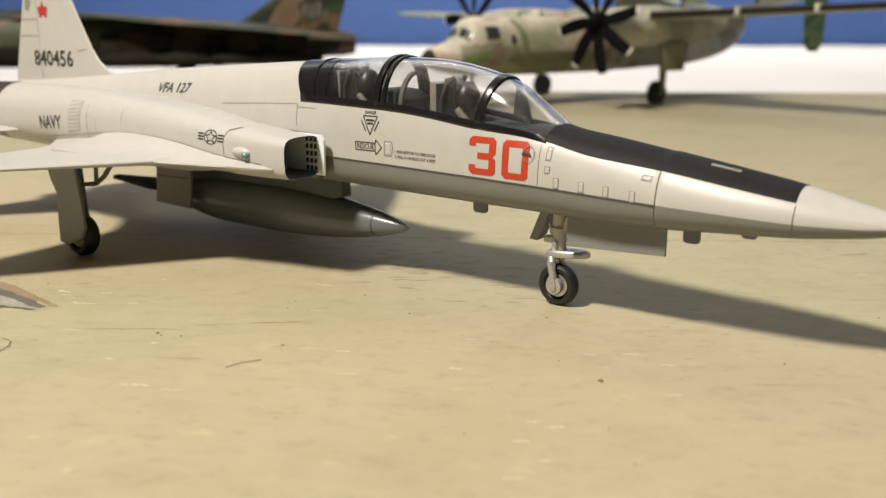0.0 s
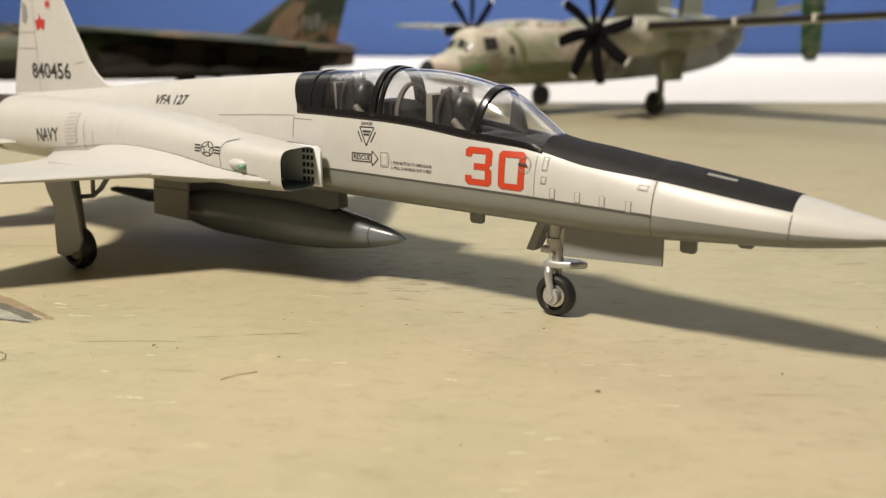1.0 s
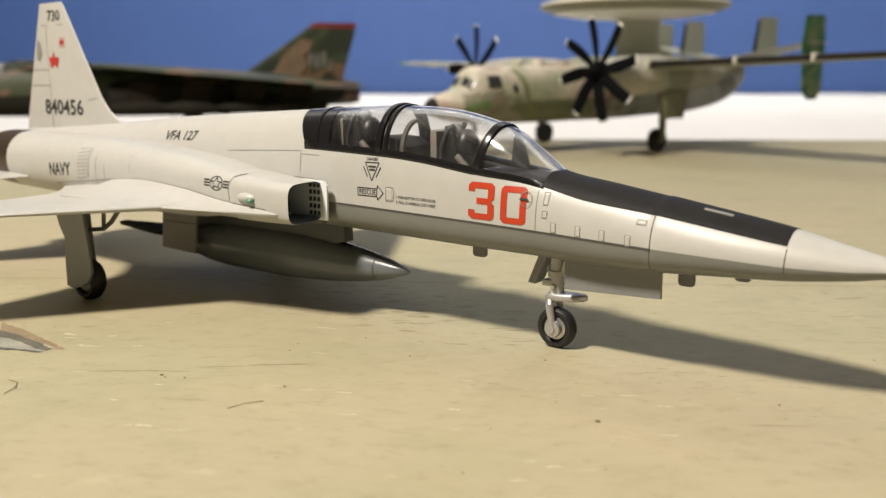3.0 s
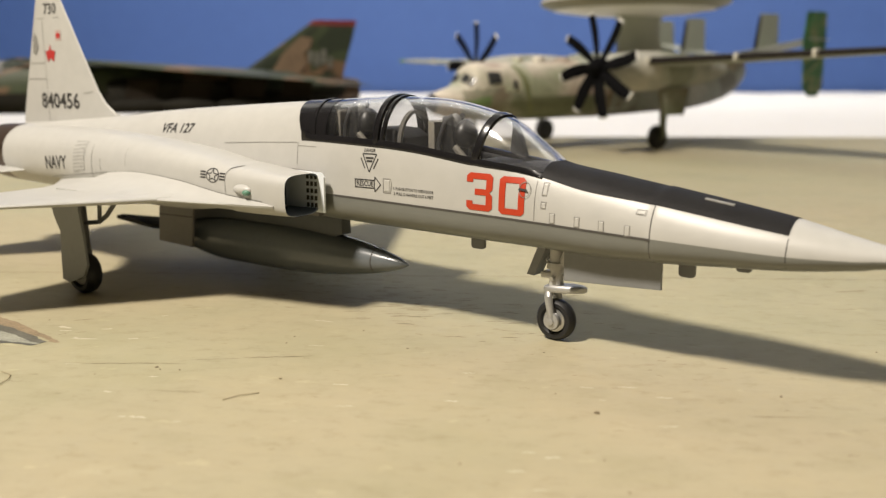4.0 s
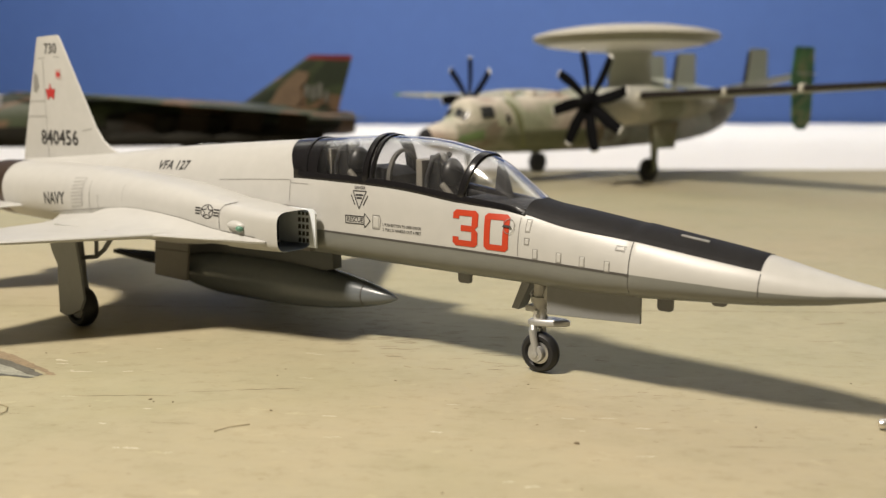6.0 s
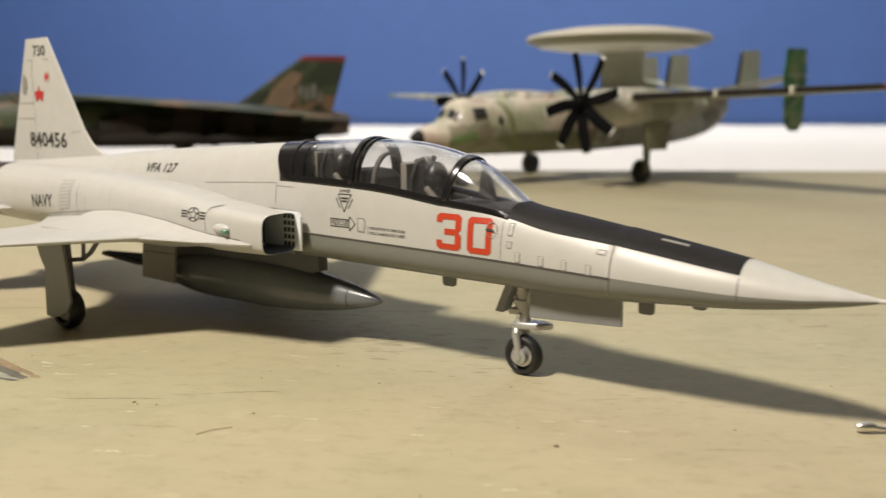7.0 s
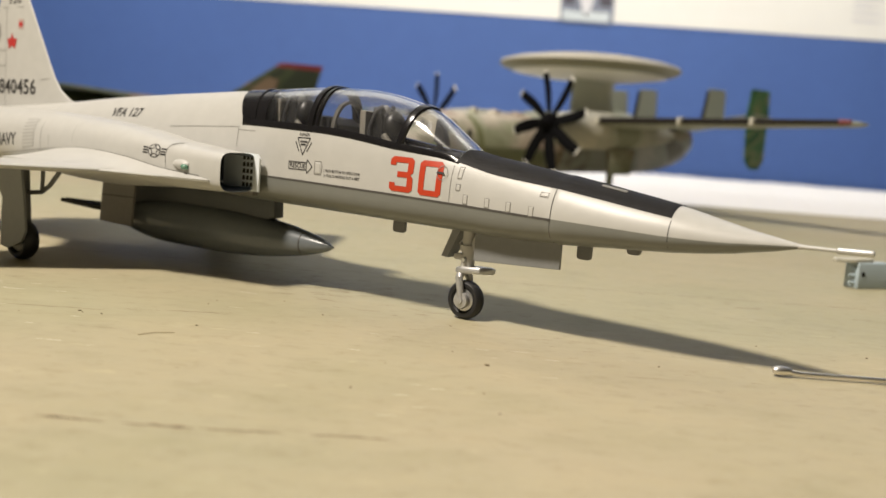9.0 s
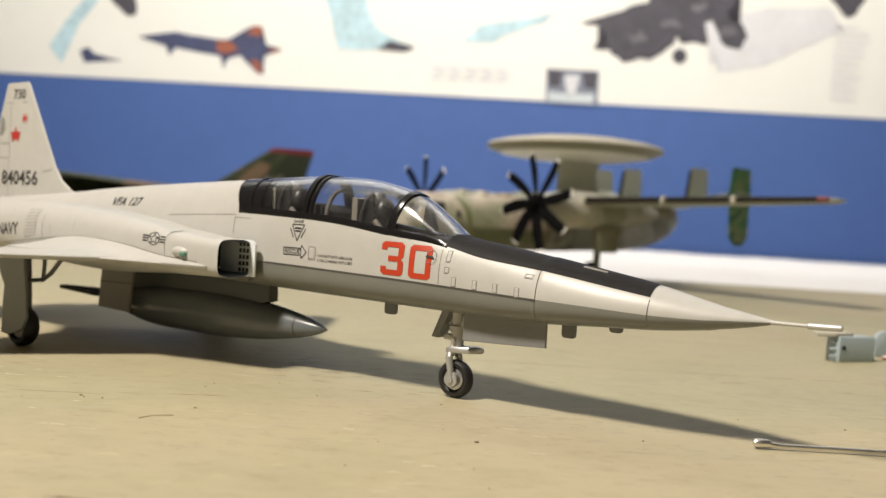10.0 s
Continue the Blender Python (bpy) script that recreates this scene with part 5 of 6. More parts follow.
part("hull", bm, [SAND, camouflage("cool_grey_rear_paint", [(0.20, 0.195, 0.17), (0.37, 0.39, 0.365), (0.40, 0.415, 0.39), (0.52, 0.52, 0.49)], 42, 0.55, 5.1, 0.10), LOWER], plane, "pale sand hull with an olive-grey belly and a grey rear", sharp=50)
part("nose_tip", hull(HULL, [114, 113, 112, 111, 109.5]), MATT, plane, "black nose tip").scale = (1.002, 1.02, 1.0)
PORT = math.pi
WINDOW = paint("dark_grey_window", (0.035, 0.036, 0.036), 0.25, vary=0.1)
for name, x0, x1, a0, a1 in (("windscreen_pane", 94.6, 92.0, math.pi / 2 + 0.08, math.pi / 2 + 0.60), ("windscreen_pane", 94.6, 92.0, math.pi / 2 - 0.60, math.pi / 2 - 0.08), ("windscreen_pane", 94.2, 91.2, math.pi / 2 + 0.68, math.pi / 2 + 0.92),
                             ("side_window", 85.5, 78.2, PORT - 0.66, PORT - 0.24), ("side_window", 87.0, 80.5, 0.48, 0.86), ("side_window", 71.6, 69.2, PORT - 0.30, PORT - 0.06)):
    part(name, hull_patch(HULL, x0, x1, a0, a1, 0.45), WINDOW, plane, "dark cockpit pane")
bm = bmesh.new()
loft(bm, [[hull_point(HULL, 62.6 + dx - 5.5 * a, PORT + a, 0.1) for a in np.linspace(-1.0, 0.85, 24)] for dx in (1.6, 0.5, -0.5, -1.6)], closed=False)
part("green_band", finish(bm), paint("olive_green_band", (0.17, 0.185, 0.09), 0.6, vary=0.2), plane, "green painted band")
part("green_patch", hull_patch(HULL, 97, 84, PORT + 0.06, PORT + 0.42, 0.08), paint("olive_patch", (0.15, 0.23, 0.09), 0.6, vary=0.25), plane, "green patch on the nose side")
part("roof_fairing", hull([(20, 44, 6, 41, 46.8, 2, 2), (8, 44, 7.5, 41, 48, 2.2, 2.2), (-30, 44, 7.5, 41, 48, 2.2, 2.2), (-48, 43.5, 4, 41, 45.5, 2, 2)], list(np.arange(20, -48.1, -4.0)), 28), PALEGREY, plane)
for x, r in ((46, 2.6), (60, 2.0), (30, 3.0)):
    bm = bmesh.new()
    turned(bm, [(41.0, r * 1.4), (44.6, r * 1.3), (45.4, r), (45.9, 0.2)], "z", (x, 2.5, 0), 14)
    part("roof_blister", finish(bm), SAND, plane)

# disc and its pylon
bm = bmesh.new()
turned(bm, [(-7.2, 2), (-7.0, 14), (-5.9, 30), (-3.9, 43), (-1.6, 49.4), (0.0, 50.8), (1.6, 49.6), (3.4, 43), (5.5, 30), (6.7, 14), (6.9, 1)], "z", (-26, 0, 74.6), 72)
for f in bm.faces:
    c = f.calc_center_median()
    if c.z < 74.6 - 0.5:
        f.material_index = 1 if math.hypot(c.x + 26, c.y) < 42 else 2
disc = part("radar_disc", finish(bm), [paint("cream_grey_disc_paint", (0.44, 0.415, 0.34), 0.5, vary=0.05), paint("white_disc_underside", (0.84, 0.80, 0.73), 0.5, vary=0.06), paint("olive_disc_ring", (0.27, 0.255, 0.175), 0.5, vary=0.08)], plane, "cream round radar disc with a white underside")
bm = bmesh.new()
rings = []
for z, c, w, x in ((40, 20, 6.2, -31), (50, 17.5, 5.6, -31), (60, 16.0, 5.2, -30), (66, 17.0, 5.8, -30), (69.5, 21, 8, -29)):
    rings.append([Vector((x + c * math.cos(a), w * math.sin(a), z)) for a in [2 * math.pi * k / 28 for k in range(28)]])
loft(bm, rings)
part("disc_pylon", finish(bm), paint("pale_pylon_paint", (0.46, 0.47, 0.39), 0.55, vary=0.06), plane, "grey-green disc pylon")

MOTTLE = camouflage("mottled_sand_green_paint", [(0.25, 0.265, 0.20), (0.38, 0.38, 0.32), (0.43, 0.425, 0.37), (0.50, 0.48, 0.41)], 45, 0.6, 7.4, 0.08)
BOOT = paint("dark_brown_rubber", (0.014, 0.011, 0.009), 0.7, vary=0.2, spec=0.2)
CREAM = paint("cream_paint", (0.52, 0.50, 0.42), 0.55, vary=0.06)
for side in (-1, 1):
    up = (0, 0, 1)
    bm = bmesh.new()
    WING = [((24, side * 6, 42.4), (-34, side * 6, 41.6), 9.5, up), ((21, side * 45, 43.0), (-30, side * 45, 42.4), 8.6, up), ((9.6, side * 166, 46.1), (-13, side * 166, 45.7), 4.6, up), ((8.8, side * 173.5, 46.2), (-4, side * 173.5, 46.0), 2.6, up), ((7, side * 176, 46.3), (1, side * 176, 46.2), 1.0, up)]
    aerofoil(bm, WING)
    wing = part("wing", finish(bm), PALEGREY, plane, "grey-green straight wing", sharp=25)
    for ya, yb in ((53, 95), (98, 130), (133, 168)):
        bm = bmesh.new()
        p = [Vector((21.2 - 11.0 * (y - 45) / 117, side * y, 43.0 + 3.0 * (y - 45) / 117)) for y in (ya, yb)]
        rings = []
        for q, y in zip(p, (ya, yb)):
            t = (1.95 - 0.8 * y / 170) * (1.0 if side == 1 else 0.5)
            rings.append([q + Vector((1.0 * math.cos(a) if math.cos(a) > 0 else 3.2 * math.cos(a), 0, t * 0.95 * math.sin(a))) for a in [2 * math.pi * k / 16 for k in range(16)]])
        loft(bm, rings)
        part("deicing_boot", finish(bm), BOOT if side == 1 else PALEGREY, wing, "black rubber leading edge" if side == 1 else "grey leading edge strip")
    for yb in (96.5, 131.5, 51.5):
        bm = bmesh.new()
        zj = 43.0 + 3.0 * (yb - 45) / 117
        xj = 21.4 - 11.0 * (yb - 45) / 117
        box(bm, (xj - 3, side * yb - 0.7, zj - 1.8), (xj + 0.9, side * yb + 0.7, zj + 1.8), 0, 0.5)
        part("edge_joint", finish(bm), CREAM, wing, "white leading edge joint")
    bm = bmesh.new()
    tube(bm, [(10.3, side * 168.6, 46.1), (9.5, side * 173.2, 46.2)], [1.35, 1.1], 12)
    part("tip_lamp", finish(bm), DARKRED if side == 1 else GREENLENS, wing, "red wingtip lamp" if side == 1 else "green wingtip lamp")
    # engine
    bm = bmesh.new()
    turned(bm, [(45, 3.0), (43.5, 5.4), (38, 7.2), (24, 8.6), (6, 9.0), (-12, 8.2), (-34, 5.5), (-48, 2.2)], "x", (0, side * 44, 38.5), 30, squash=(0.92, 1.05))
    for v in bm.verts:
        if v.co.z < 36 and v.co.x > 20:
            v.co.z -= 1.2
    engine = part("engine", finish(bm), MOTTLE, plane, "mottled sand and green engine nacelle")
    bm = bmesh.new()
    slab(bm, [(40, 43), (24, 46.0), (-30, 45), (-40, 41), (-20, 34), (30, 36)], 9.0, "xz", side * 44, 0, 1.6)
    part("engine_cowl", finish(bm), PALEGREY, engine, sharp=30)
    bm = bmesh.new()
    turned(bm, [(44, 3.6), (46, 4.2), (49.5, 3.8), (52.5, 2.4), (53.6, 0.4)], "x", (0, side * 45, 40.4), 24)
    prop = part("propeller", finish(bm), BLADE, plane, "eight-bladed black propeller")
    for k in range(8):
        a = radians(45 * k + (-12 if side == 1 else 2))
        u = Vector((0, math.sin(a), math.cos(a)))
        v = Vector((0, math.cos(a), -math.sin(a)))
        w = Vector((1, 0, 0))
        c = Vector((48.2, side * 45, 40.4))
        for name, ra, rb, mat in (("blade", 2.5, 23.7, BLADE), ("blade_tip", 23.7, 24.3, POSTER)):
            bm = bmesh.new()
            rings = []
            for i in range(9):
                r = ra + (rb - ra) * i / 8
                t = r / 24.5
                chord = 1.6 + 1.35 * math.sin(min(1, t * 1.25) * 2.2) * (1 if t < 0.9 else (1.02 - t) / 0.12 * 0.75 + 0.25)
                bend = 1.9 * math.sin(t * 2.6) * 0.5 - 1.0 * max(0, t - 0.6)
                tw = 0.42 - 0.25 * t
                ring = []
                for q in range(10):
                    b = 2 * math.pi * q / 10
                    cc, dd = chord * math.cos(b), 0.42 * math.sin(b)
                    ring.append(c + u * r + v * (bend + cc * math.cos(tw) - dd * math.sin(tw)) + w * (cc * math.sin(tw) + dd * math.cos(tw)))
                rings.append(ring)
            loft(bm, rings)
            part(name, finish(bm), mat, prop, "white blade tip" if name == "blade_tip" else "")
    # main undercarriage
    bm = bmesh.new()
    turned(bm, [(-2.0, 2.5), (-2.2, 4.6), (-1.5, 5.8), (0, 6.0), (1.5, 5.8), (2.2, 4.6), (2.0, 2.5)], "y", (0, side * 41.2, 6.0), 28)
    mw = part("main_wheel", finish(bm), RUBBER, plane, "black main wheel")
    bm = bmesh.new()
    tube(bm, [(0, side * 44.4, 6), (0, side * 44.4, 18), (2, side * 44.4, 34)], [1.5, 1.9, 2.4], 12)
    tube(bm, [(-1, side * 44.4, 16), (-12, side * 44.4, 31)], [0.9, 1.2], 10)
    tube(bm, [(0, side * 41.2, 6), (0, side * 44.6, 6)], 1.1, 10)
    part("main_leg", finish(bm), LOWER, plane, "olive-grey main undercarriage leg")
    bm = bmesh.new()
    slab(bm, [(-9, 17), (5, 17), (7, 30), (-12, 30)], 0.8, "xz", side * 49.5, 0, 0.2)
    part("main_door", finish(bm), LOWER, plane, smooth=False)
    # tail
    bm = bmesh.new()
    aerofoil(bm, [((-94, side * 2, 46.2), (-129, side * 2, 45.8), 3.0, up), ((-107, side * 54, 55.8), (-129, side * 54, 55.6), 1.8, up)])
    part("tailplane", finish(bm), PALEGREY, plane, "grey-green tailplane", sharp=25)
    out = (0, 1, 0)
    bm = bmesh.new()
    aerofoil(bm, [((-112, side * 53.0, 24.2), (-121, side * 53.0, 24.2), 0.8, out), ((-106, side * 53.0, 29), (-126, side * 53.0, 29), 1.6, out), ((-103, side * 53.4, 55), (-126, side * 53.4, 55), 1.9, out), ((-105, side * 53.6, 69), (-125, side * 53.6, 69.5), 1.3, out), ((-106, side * 53.7, 70.4), (-124, side * 53.7, 70.6), 0.6, out)])
    part("outer_fin", finish(bm), LEAFGREEN if side == 1 else PALEGREY, plane, "mottled green outer fin" if side == 1 else "grey-green outer fin", sharp=25)
    bm = bmesh.new()
    yf = 23.5 if side == 1 else -28.5
    aerofoil(bm, [((-102, yf, 49), (-125.5, yf, 49), 1.8, out), ((-106, yf, 69), (-125, yf, 69.5), 1.2, out), ((-107.5, yf, 70.6), (-124, yf, 71), 0.6, out)])
    fin_part = part("inner_fin", finish(bm), PALEGREY, plane, "grey-green inner fin", sharp=25)
    bm = bmesh.new()
    aerofoil(bm, [((-101.4, yf, 49.5), (-105.4, yf, 49.5), 2.1, out), ((-105.4, yf, 69), (-108.6, yf, 69.3), 1.5, out)])
    part("fin_edge", finish(bm), BOOT, fin_part, "dark rubber fin edge", sharp=25)
for side in (-1, 1):
    bm = bmesh.new()
    turned(bm, [(-1.1, 1.6), (-1.2, 2.8), (0, 3.4), (1.2, 2.8), (1.1, 1.6)], "y", (84, side * 1.9, 3.4), 22)
    part("nose_wheel", finish(bm), RUBBER, plane, "black nose wheel")
bm = bmesh.new()
tube(bm, [(84, 0, 3.4), (85, 0, 20)], [0.9, 1.3], 12)
tube(bm, [(84, -1.9, 3.4), (84, 1.9, 3.4)], 0.6, 10)
part("nose_leg", finish(bm), PALEGREY, plane)
bm = bmesh.new()
tube(bm, [(-70, 0, 26), (-92, 0, 23), (-96, 0, 20.5)], [0.9, 0.7, 1.0], 10)
part("arrester_hook", finish(bm), PALEGREY, plane, "grey tail hook under the rear hull")

# ---- the camouflaged bomber behind ----
TURN = math.degrees(math.atan2(-0.781, -0.624))
bomber = thing("swing_wing_bomber_model", "dark green and brown camouflaged scale model of a swing-wing bomber", "model aircraft", pose(-418 * MM, 263.5 * MM, 0, 0, 0, TURN))
BIG = [(191, 24, 0.8, 23.2, 24.8, 2, 2), (178, 24.4, 5, 20, 28.4, 2, 2), (158, 25.4, 9.5, 16.5, 33.5, 2.2, 2.2), (140, 26, 12.5, 15.2, 37.5, 2.4, 2.2), (122, 27, 14, 14.8, 44, 2.6, 2.2), (100, 28, 16, 14.4, 47.5, 3, 2.3), (70, 29, 20, 14.2, 46.8, 3.6, 2.6), (30, 29.5, 20, 14, 45, 4, 3),
       (-10, 29.5, 20.5, 14.2, 41.2, 4, 3.2), (-50, 29, 20, 15.4, 39.6, 3.6, 3), (-80, 28.5, 20, 18, 37.0, 3, 2.6), (-96, 28, 17, 20.5, 34.5, 2.6, 2.4), (-103, 28, 13, 22.5, 32.5, 2.4, 2.2)]
body = part("fuselage", hull(BIG, list(np.arange(191, 120, -4.0)) + list(np.arange(120, -100, -7.0)) + [-103], 40), OLIVE, bomber, "dark green and brown fuselage", sharp=50)
part("belly", hull_patch(BIG, 150, -100, math.pi + 0.02, 2 * math.pi - 0.02, 0.25, 40, 24), DARK, bomber, "black belly")
part("canopy", hull_patch(BIG, 136, 108, 0.55, math.pi - 0.55, 0.6, 14, 14), paint("grey_canopy_gloss", (0.16, 0.16, 0.16), 0.12, vary=0.1), bomber, "shiny canopy")
up = (0, 0, 1)
for side in (-1, 1):
    bm = bmesh.new()
    aerofoil(bm, [((104, side * 15, 47.5), (-60, side * 14, 39.4), 4.5, up), ((66, side * 34, 45.8), (-66, side * 30, 36.8), 4.5, up), ((20, side * 46, 41.2), (-80, side * 42, 34.6), 4.0, up), ((-74, side * 62, 33.4), (-104, side * 60, 32.4), 2.4, up), ((-84, side * 64, 33.0), (-103, side * 62, 32.4), 0.6, up)])
    part("swept_wing", finish(bm), OLIVE, bomber, "swept camouflaged wing", sharp=25)
    bm = bmesh.new()
    aerofoil(bm, [((-55, side * 18, 31.5), (-105, side * 18, 31.0), 2.6, up), ((-92, side * 52, 30.8), (-110, side * 52, 30.6), 1.0, up), ((-96, side * 54, 30.7), (-109, side * 54, 30.6), 0.4, up)])
    part("tailplane", finish(bm), OLIVE, bomber, sharp=25)
    bm = bmesh.new()
    rings = []
    for x, hy, hz, y in ((48, 6, 8, 20), (40, 7.2, 9, 20.5), (10, 7.5, 9.5, 20.5), (-30, 6, 8, 19)):
        rings.append([Vector((x, side * (y + hy * power(math.cos(a), 3)), 25.5 + hz * power(math.sin(a), 3))) for a in [2 * math.pi * k / 24 for k in range(24)]])
    loft(bm, rings)
    part("air_intake", finish(bm), DARK, bomber, "dark air intake under the wing root")
    bm = bmesh.new()
    turned(bm, [(-88, 8.2), (-100, 8.0), (-107, 6.8), (-107, 6.0), (-96, 6.2)], "x", (0, side * 8.5, 27.5), 26)
    part("jet_pipe", finish(bm), BURNT, bomber, "dark metal jet pipe")
    bm = bmesh.new()
    turned(bm, [(-2.6, 3.2), (-2.8, 6.0), (-1.8, 7.6), (1.8, 7.6), (2.8, 6.0), (2.6, 3.2)], "y", (0, side * 20, 7.6), 28)
    part("main_wheel", finish(bm), RUBBER, bomber, "large black main wheel")
    bm = bmesh.new()
    tube(bm, [(0, side * 17, 7.6), (0, side * 12, 14), (2, side * 8, 17)], 1.6, 12)
    tube(bm, [(0, side * 17, 7.6), (0, side * 20, 7.6)], 1.3, 10)
    part("main_leg", finish(bm), PALEGREY, bomber, "pale main undercarriage leg")
    bm = bmesh.new()
    turned(bm, [(-0.9, 1.5), (-1.0, 2.8), (0, 3.3), (1.0, 2.8), (0.9, 1.5)], "y", (128, side * 1.7, 3.3), 20)
    part("nose_wheel", finish(bm), RUBBER, bomber, "small black nose wheel")
bm = bmesh.new()
tube(bm, [(128, 0, 3.3), (127, 0, 16)], 1.0, 12)
tube(bm, [(128, -1.7, 3.3), (128, 1.7, 3.3)], 0.6, 10)
part("nose_leg", finish(bm), PALEGREY, bomber)
bm = bmesh.new()
aerofoil(bm, [((-14, 0, 38.6), (-98, 0, 34.5), 2.0, (0, 1, 0)), ((-34, 0, 40.0), (-98.6, 0, 38.0), 3.4, (0, 1, 0)), ((-75.4, 0, 69.2), (-107.4, 0, 68.8), 1.85, (0, 1, 0))])
finpart = part("tail_fin", finish(bm), OLIVE, bomber, "camouflaged tail fin", sharp=25)
bm = bmesh.new()
aerofoil(bm, [((-75.4, 0, 69.2), (-107.4, 0, 68.8), 1.9, (0, 1, 0)), ((-78.6, 0, 71.8), (-108.2, 0, 71.8), 1.5, (0, 1, 0)), ((-81, 0, 72.6), (-108.0, 0, 72.5), 0.5, (0, 1, 0))])
part("fin_cap", finish(bm), DARKRED, finpart, "dark red fin cap", sharp=25)
for k, (x0, x1, z0, z1) in enumerate(((-75, -78, 45, 53), (-79, -82.5, 43, 52), (-83.5, -87, 44, 54), (-88.5, -91, 42, 49))):
    bm = bmesh.new()
    slab(bm, [(x0, z0), (x1, z0), (x1 - 0.6, z1), (x0 - 0.6, z1)], 0.2, "xz", 1.15)
    part("fin_code_bar", finish(bm), paint("worn_code_paint", (0.11, 0.11, 0.09), 0.7, vary=0.4, scale=300), finpart, "worn pale code bar", smooth=False)

bm = bmesh.new()
slab(bm, [(-50, 38.5), (-54, 43), (-58, 50), (-65, 57), (-71, 62), (-79, 61), (-77, 55), (-72, 51), (-74, 44), (-70, 38.5)], 0.2, "xz", 1.6)
part("fin_camouflage_patch", finish(bm), paint("tan_brown_patch", (0.145, 0.098, 0.058), 0.65, vary=0.3, scale=70), finpart, "tan brown camouflage patch", smooth=False)
# Pylon brown is kept near black to paint in the shade below the wing.
DARKBROWN = paint("wing_shade_brown", (0.018, 0.014, 0.010), 0.9, vary=0.4, spec=0.1)
for x, y in ((30, 29), (-2, 33), (-34, 37), (-30, 25), (-62, 40)):
    for side in (1, -1):
        bm = bmesh.new()
        turned(bm, [(x + 20, 0.2), (x + 15, 2.6), (x + 8, 3.9), (x - 8, 3.9), (x - 17, 1.6), (x - 20, 1.2)], "x", (0, side * y, 19.5), 18)
        slab(bm, [(x - 14, 15), (x - 20, 14.5), (x - 20, 24.5), (x - 14, 24)], 0.5, "xz", side * y)
        bomb = part("hung_bomb", finish(bm), DARK, bomber, "dark green bomb under the wing")
        bm = bmesh.new()
        slab(bm, [(x + 9, 22.5), (x - 9, 22.5), (x - 12, 34.5), (x + 6, 35)], 1.4, "xz", side * y, 0, 0.2)
        part("pylon", finish(bm), DARKBROWN, bomb, smooth=False)

# ---- the poster on the blue wall ----
WALL_Y = Y1 - 4.6
poster = thing("poster", "wide white poster with pictures of aircraft hung on the blue wall", "poster", ROOM)
bm = bmesh.new()
box(bm, (-1560, WALL_Y + 1.0, 397), (1400, WALL_Y + 4.2, 850))
part("sheet", finish(bm), POSTER, poster, "white poster sheet", smooth=False)
TEAL = paint("pale_teal_print", (0.44, 0.60, 0.66), 0.6, vary=0.30, scale=9)
NAVYPRINT = paint("navy_print", (0.05, 0.06, 0.13), 0.6, vary=0.3, scale=25)
RUST = paint("rust_print", (0.30, 0.09, 0.05), 0.6, vary=0.2, scale=25)
CHAR = paint("charcoal_print", (0.06, 0.055, 0.07), 0.6, vary=0.4, scale=18)
MIST = paint("grey_mist_print", (0.63, 0.62, 0.64), 0.7, vary=0.08, scale=12)
FADED = paint("faded_print", (0.55, 0.60, 0.62), 0.7, vary=0.1, scale=12)


def printed(name, outline, material, label, d=0.0, wobble=6.0):
    bm = bmesh.new()
    pts = []
    for (xa, za), (xb, zb) in zip(outline, outline[1:] + outline[:1]):
        for i in range(4):
            t = i / 4
            q = Vector((xa + (xb - xa) * t, za + (zb - za) * t, 0))
            pts.append((q.x + wobble * noise.noise(q / 23), q.y + wobble * noise.noise(q / 23 + Vector((7, 3, 1)))))
    slab(bm, pts, 0.3, "xz", WALL_Y - 0.6 - 1.6 * d)
    bmesh.ops.triangulate(bm, faces=[f for f in bm.faces if len(f.verts) > 4])
    return part(name, finish(bm), material, poster, label, smooth=False)


printed("printed_wing", [(-1296, 484), (-1253, 553), (-1198, 625), (-1150, 690), (-1110, 690), (-1167, 610), (-1226, 521), (-1256, 434)], TEAL, "pale teal printed wing")
printed("printed_jet", [(-1207, 472), (-1182, 484), (-1156, 462), (-1079, 449), (-1189, 440)], NAVYPRINT, "small dark printed jet", 0, 3)
printed("printed_wheel", [(-1132, 640), (-1085, 660), (-1044, 640), (-1044, 588), (-1069, 581), (-1100, 610)], CHAR, "grey printed shape")
printed("printed_jet", [(-1033, 522), (-985, 532), (-924, 541), (-880, 534), (-773, 524), (-693, 572), (-667, 568), (-670, 519), (-606, 506), (-663, 483), (-657, 431), (-677, 434), (-729, 483), (-770, 470), (-775, 440), (-785, 478), (-922, 495), (-940, 470), (-948, 500)], NAVYPRINT, "navy and rust printed jet", 0, 3)
for o in ([(-800, 520), (-760, 522), (-735, 500), (-770, 484), (-800, 492)], [(-693, 572), (-667, 568), (-670, 540), (-715, 545)], [(-670, 470), (-663, 432), (-677, 436), (-700, 470)], [(-645, 505), (-606, 506), (-640, 492)]):
    printed("printed_marking", o, RUST, "rust printed patch", 0.5, 2)
printed("printed_tail", [(-500, 700), (-383, 700), (-338, 581), (-270, 548), (-220, 530), (-330, 520), (-441, 514), (-470, 600)], TEAL, "pale teal printed tail")
printed("printed_nose", [(-329, 520), (-295, 548), (-220, 532), (-244, 518)], CHAR, "dark printed tip", 0.5, 2)
printed("printed_cockpit", [(-83, 553), (-37, 604), (80, 628), (179, 650), (141, 618), (60, 590), (-1, 557)], TEAL, "pale teal printed shape")
printed("printed_mist", [(644, 505), (613, 643), (780, 694), (942, 700), (990, 640), (894, 593), (781, 533)], MIST, "grey printed mist")
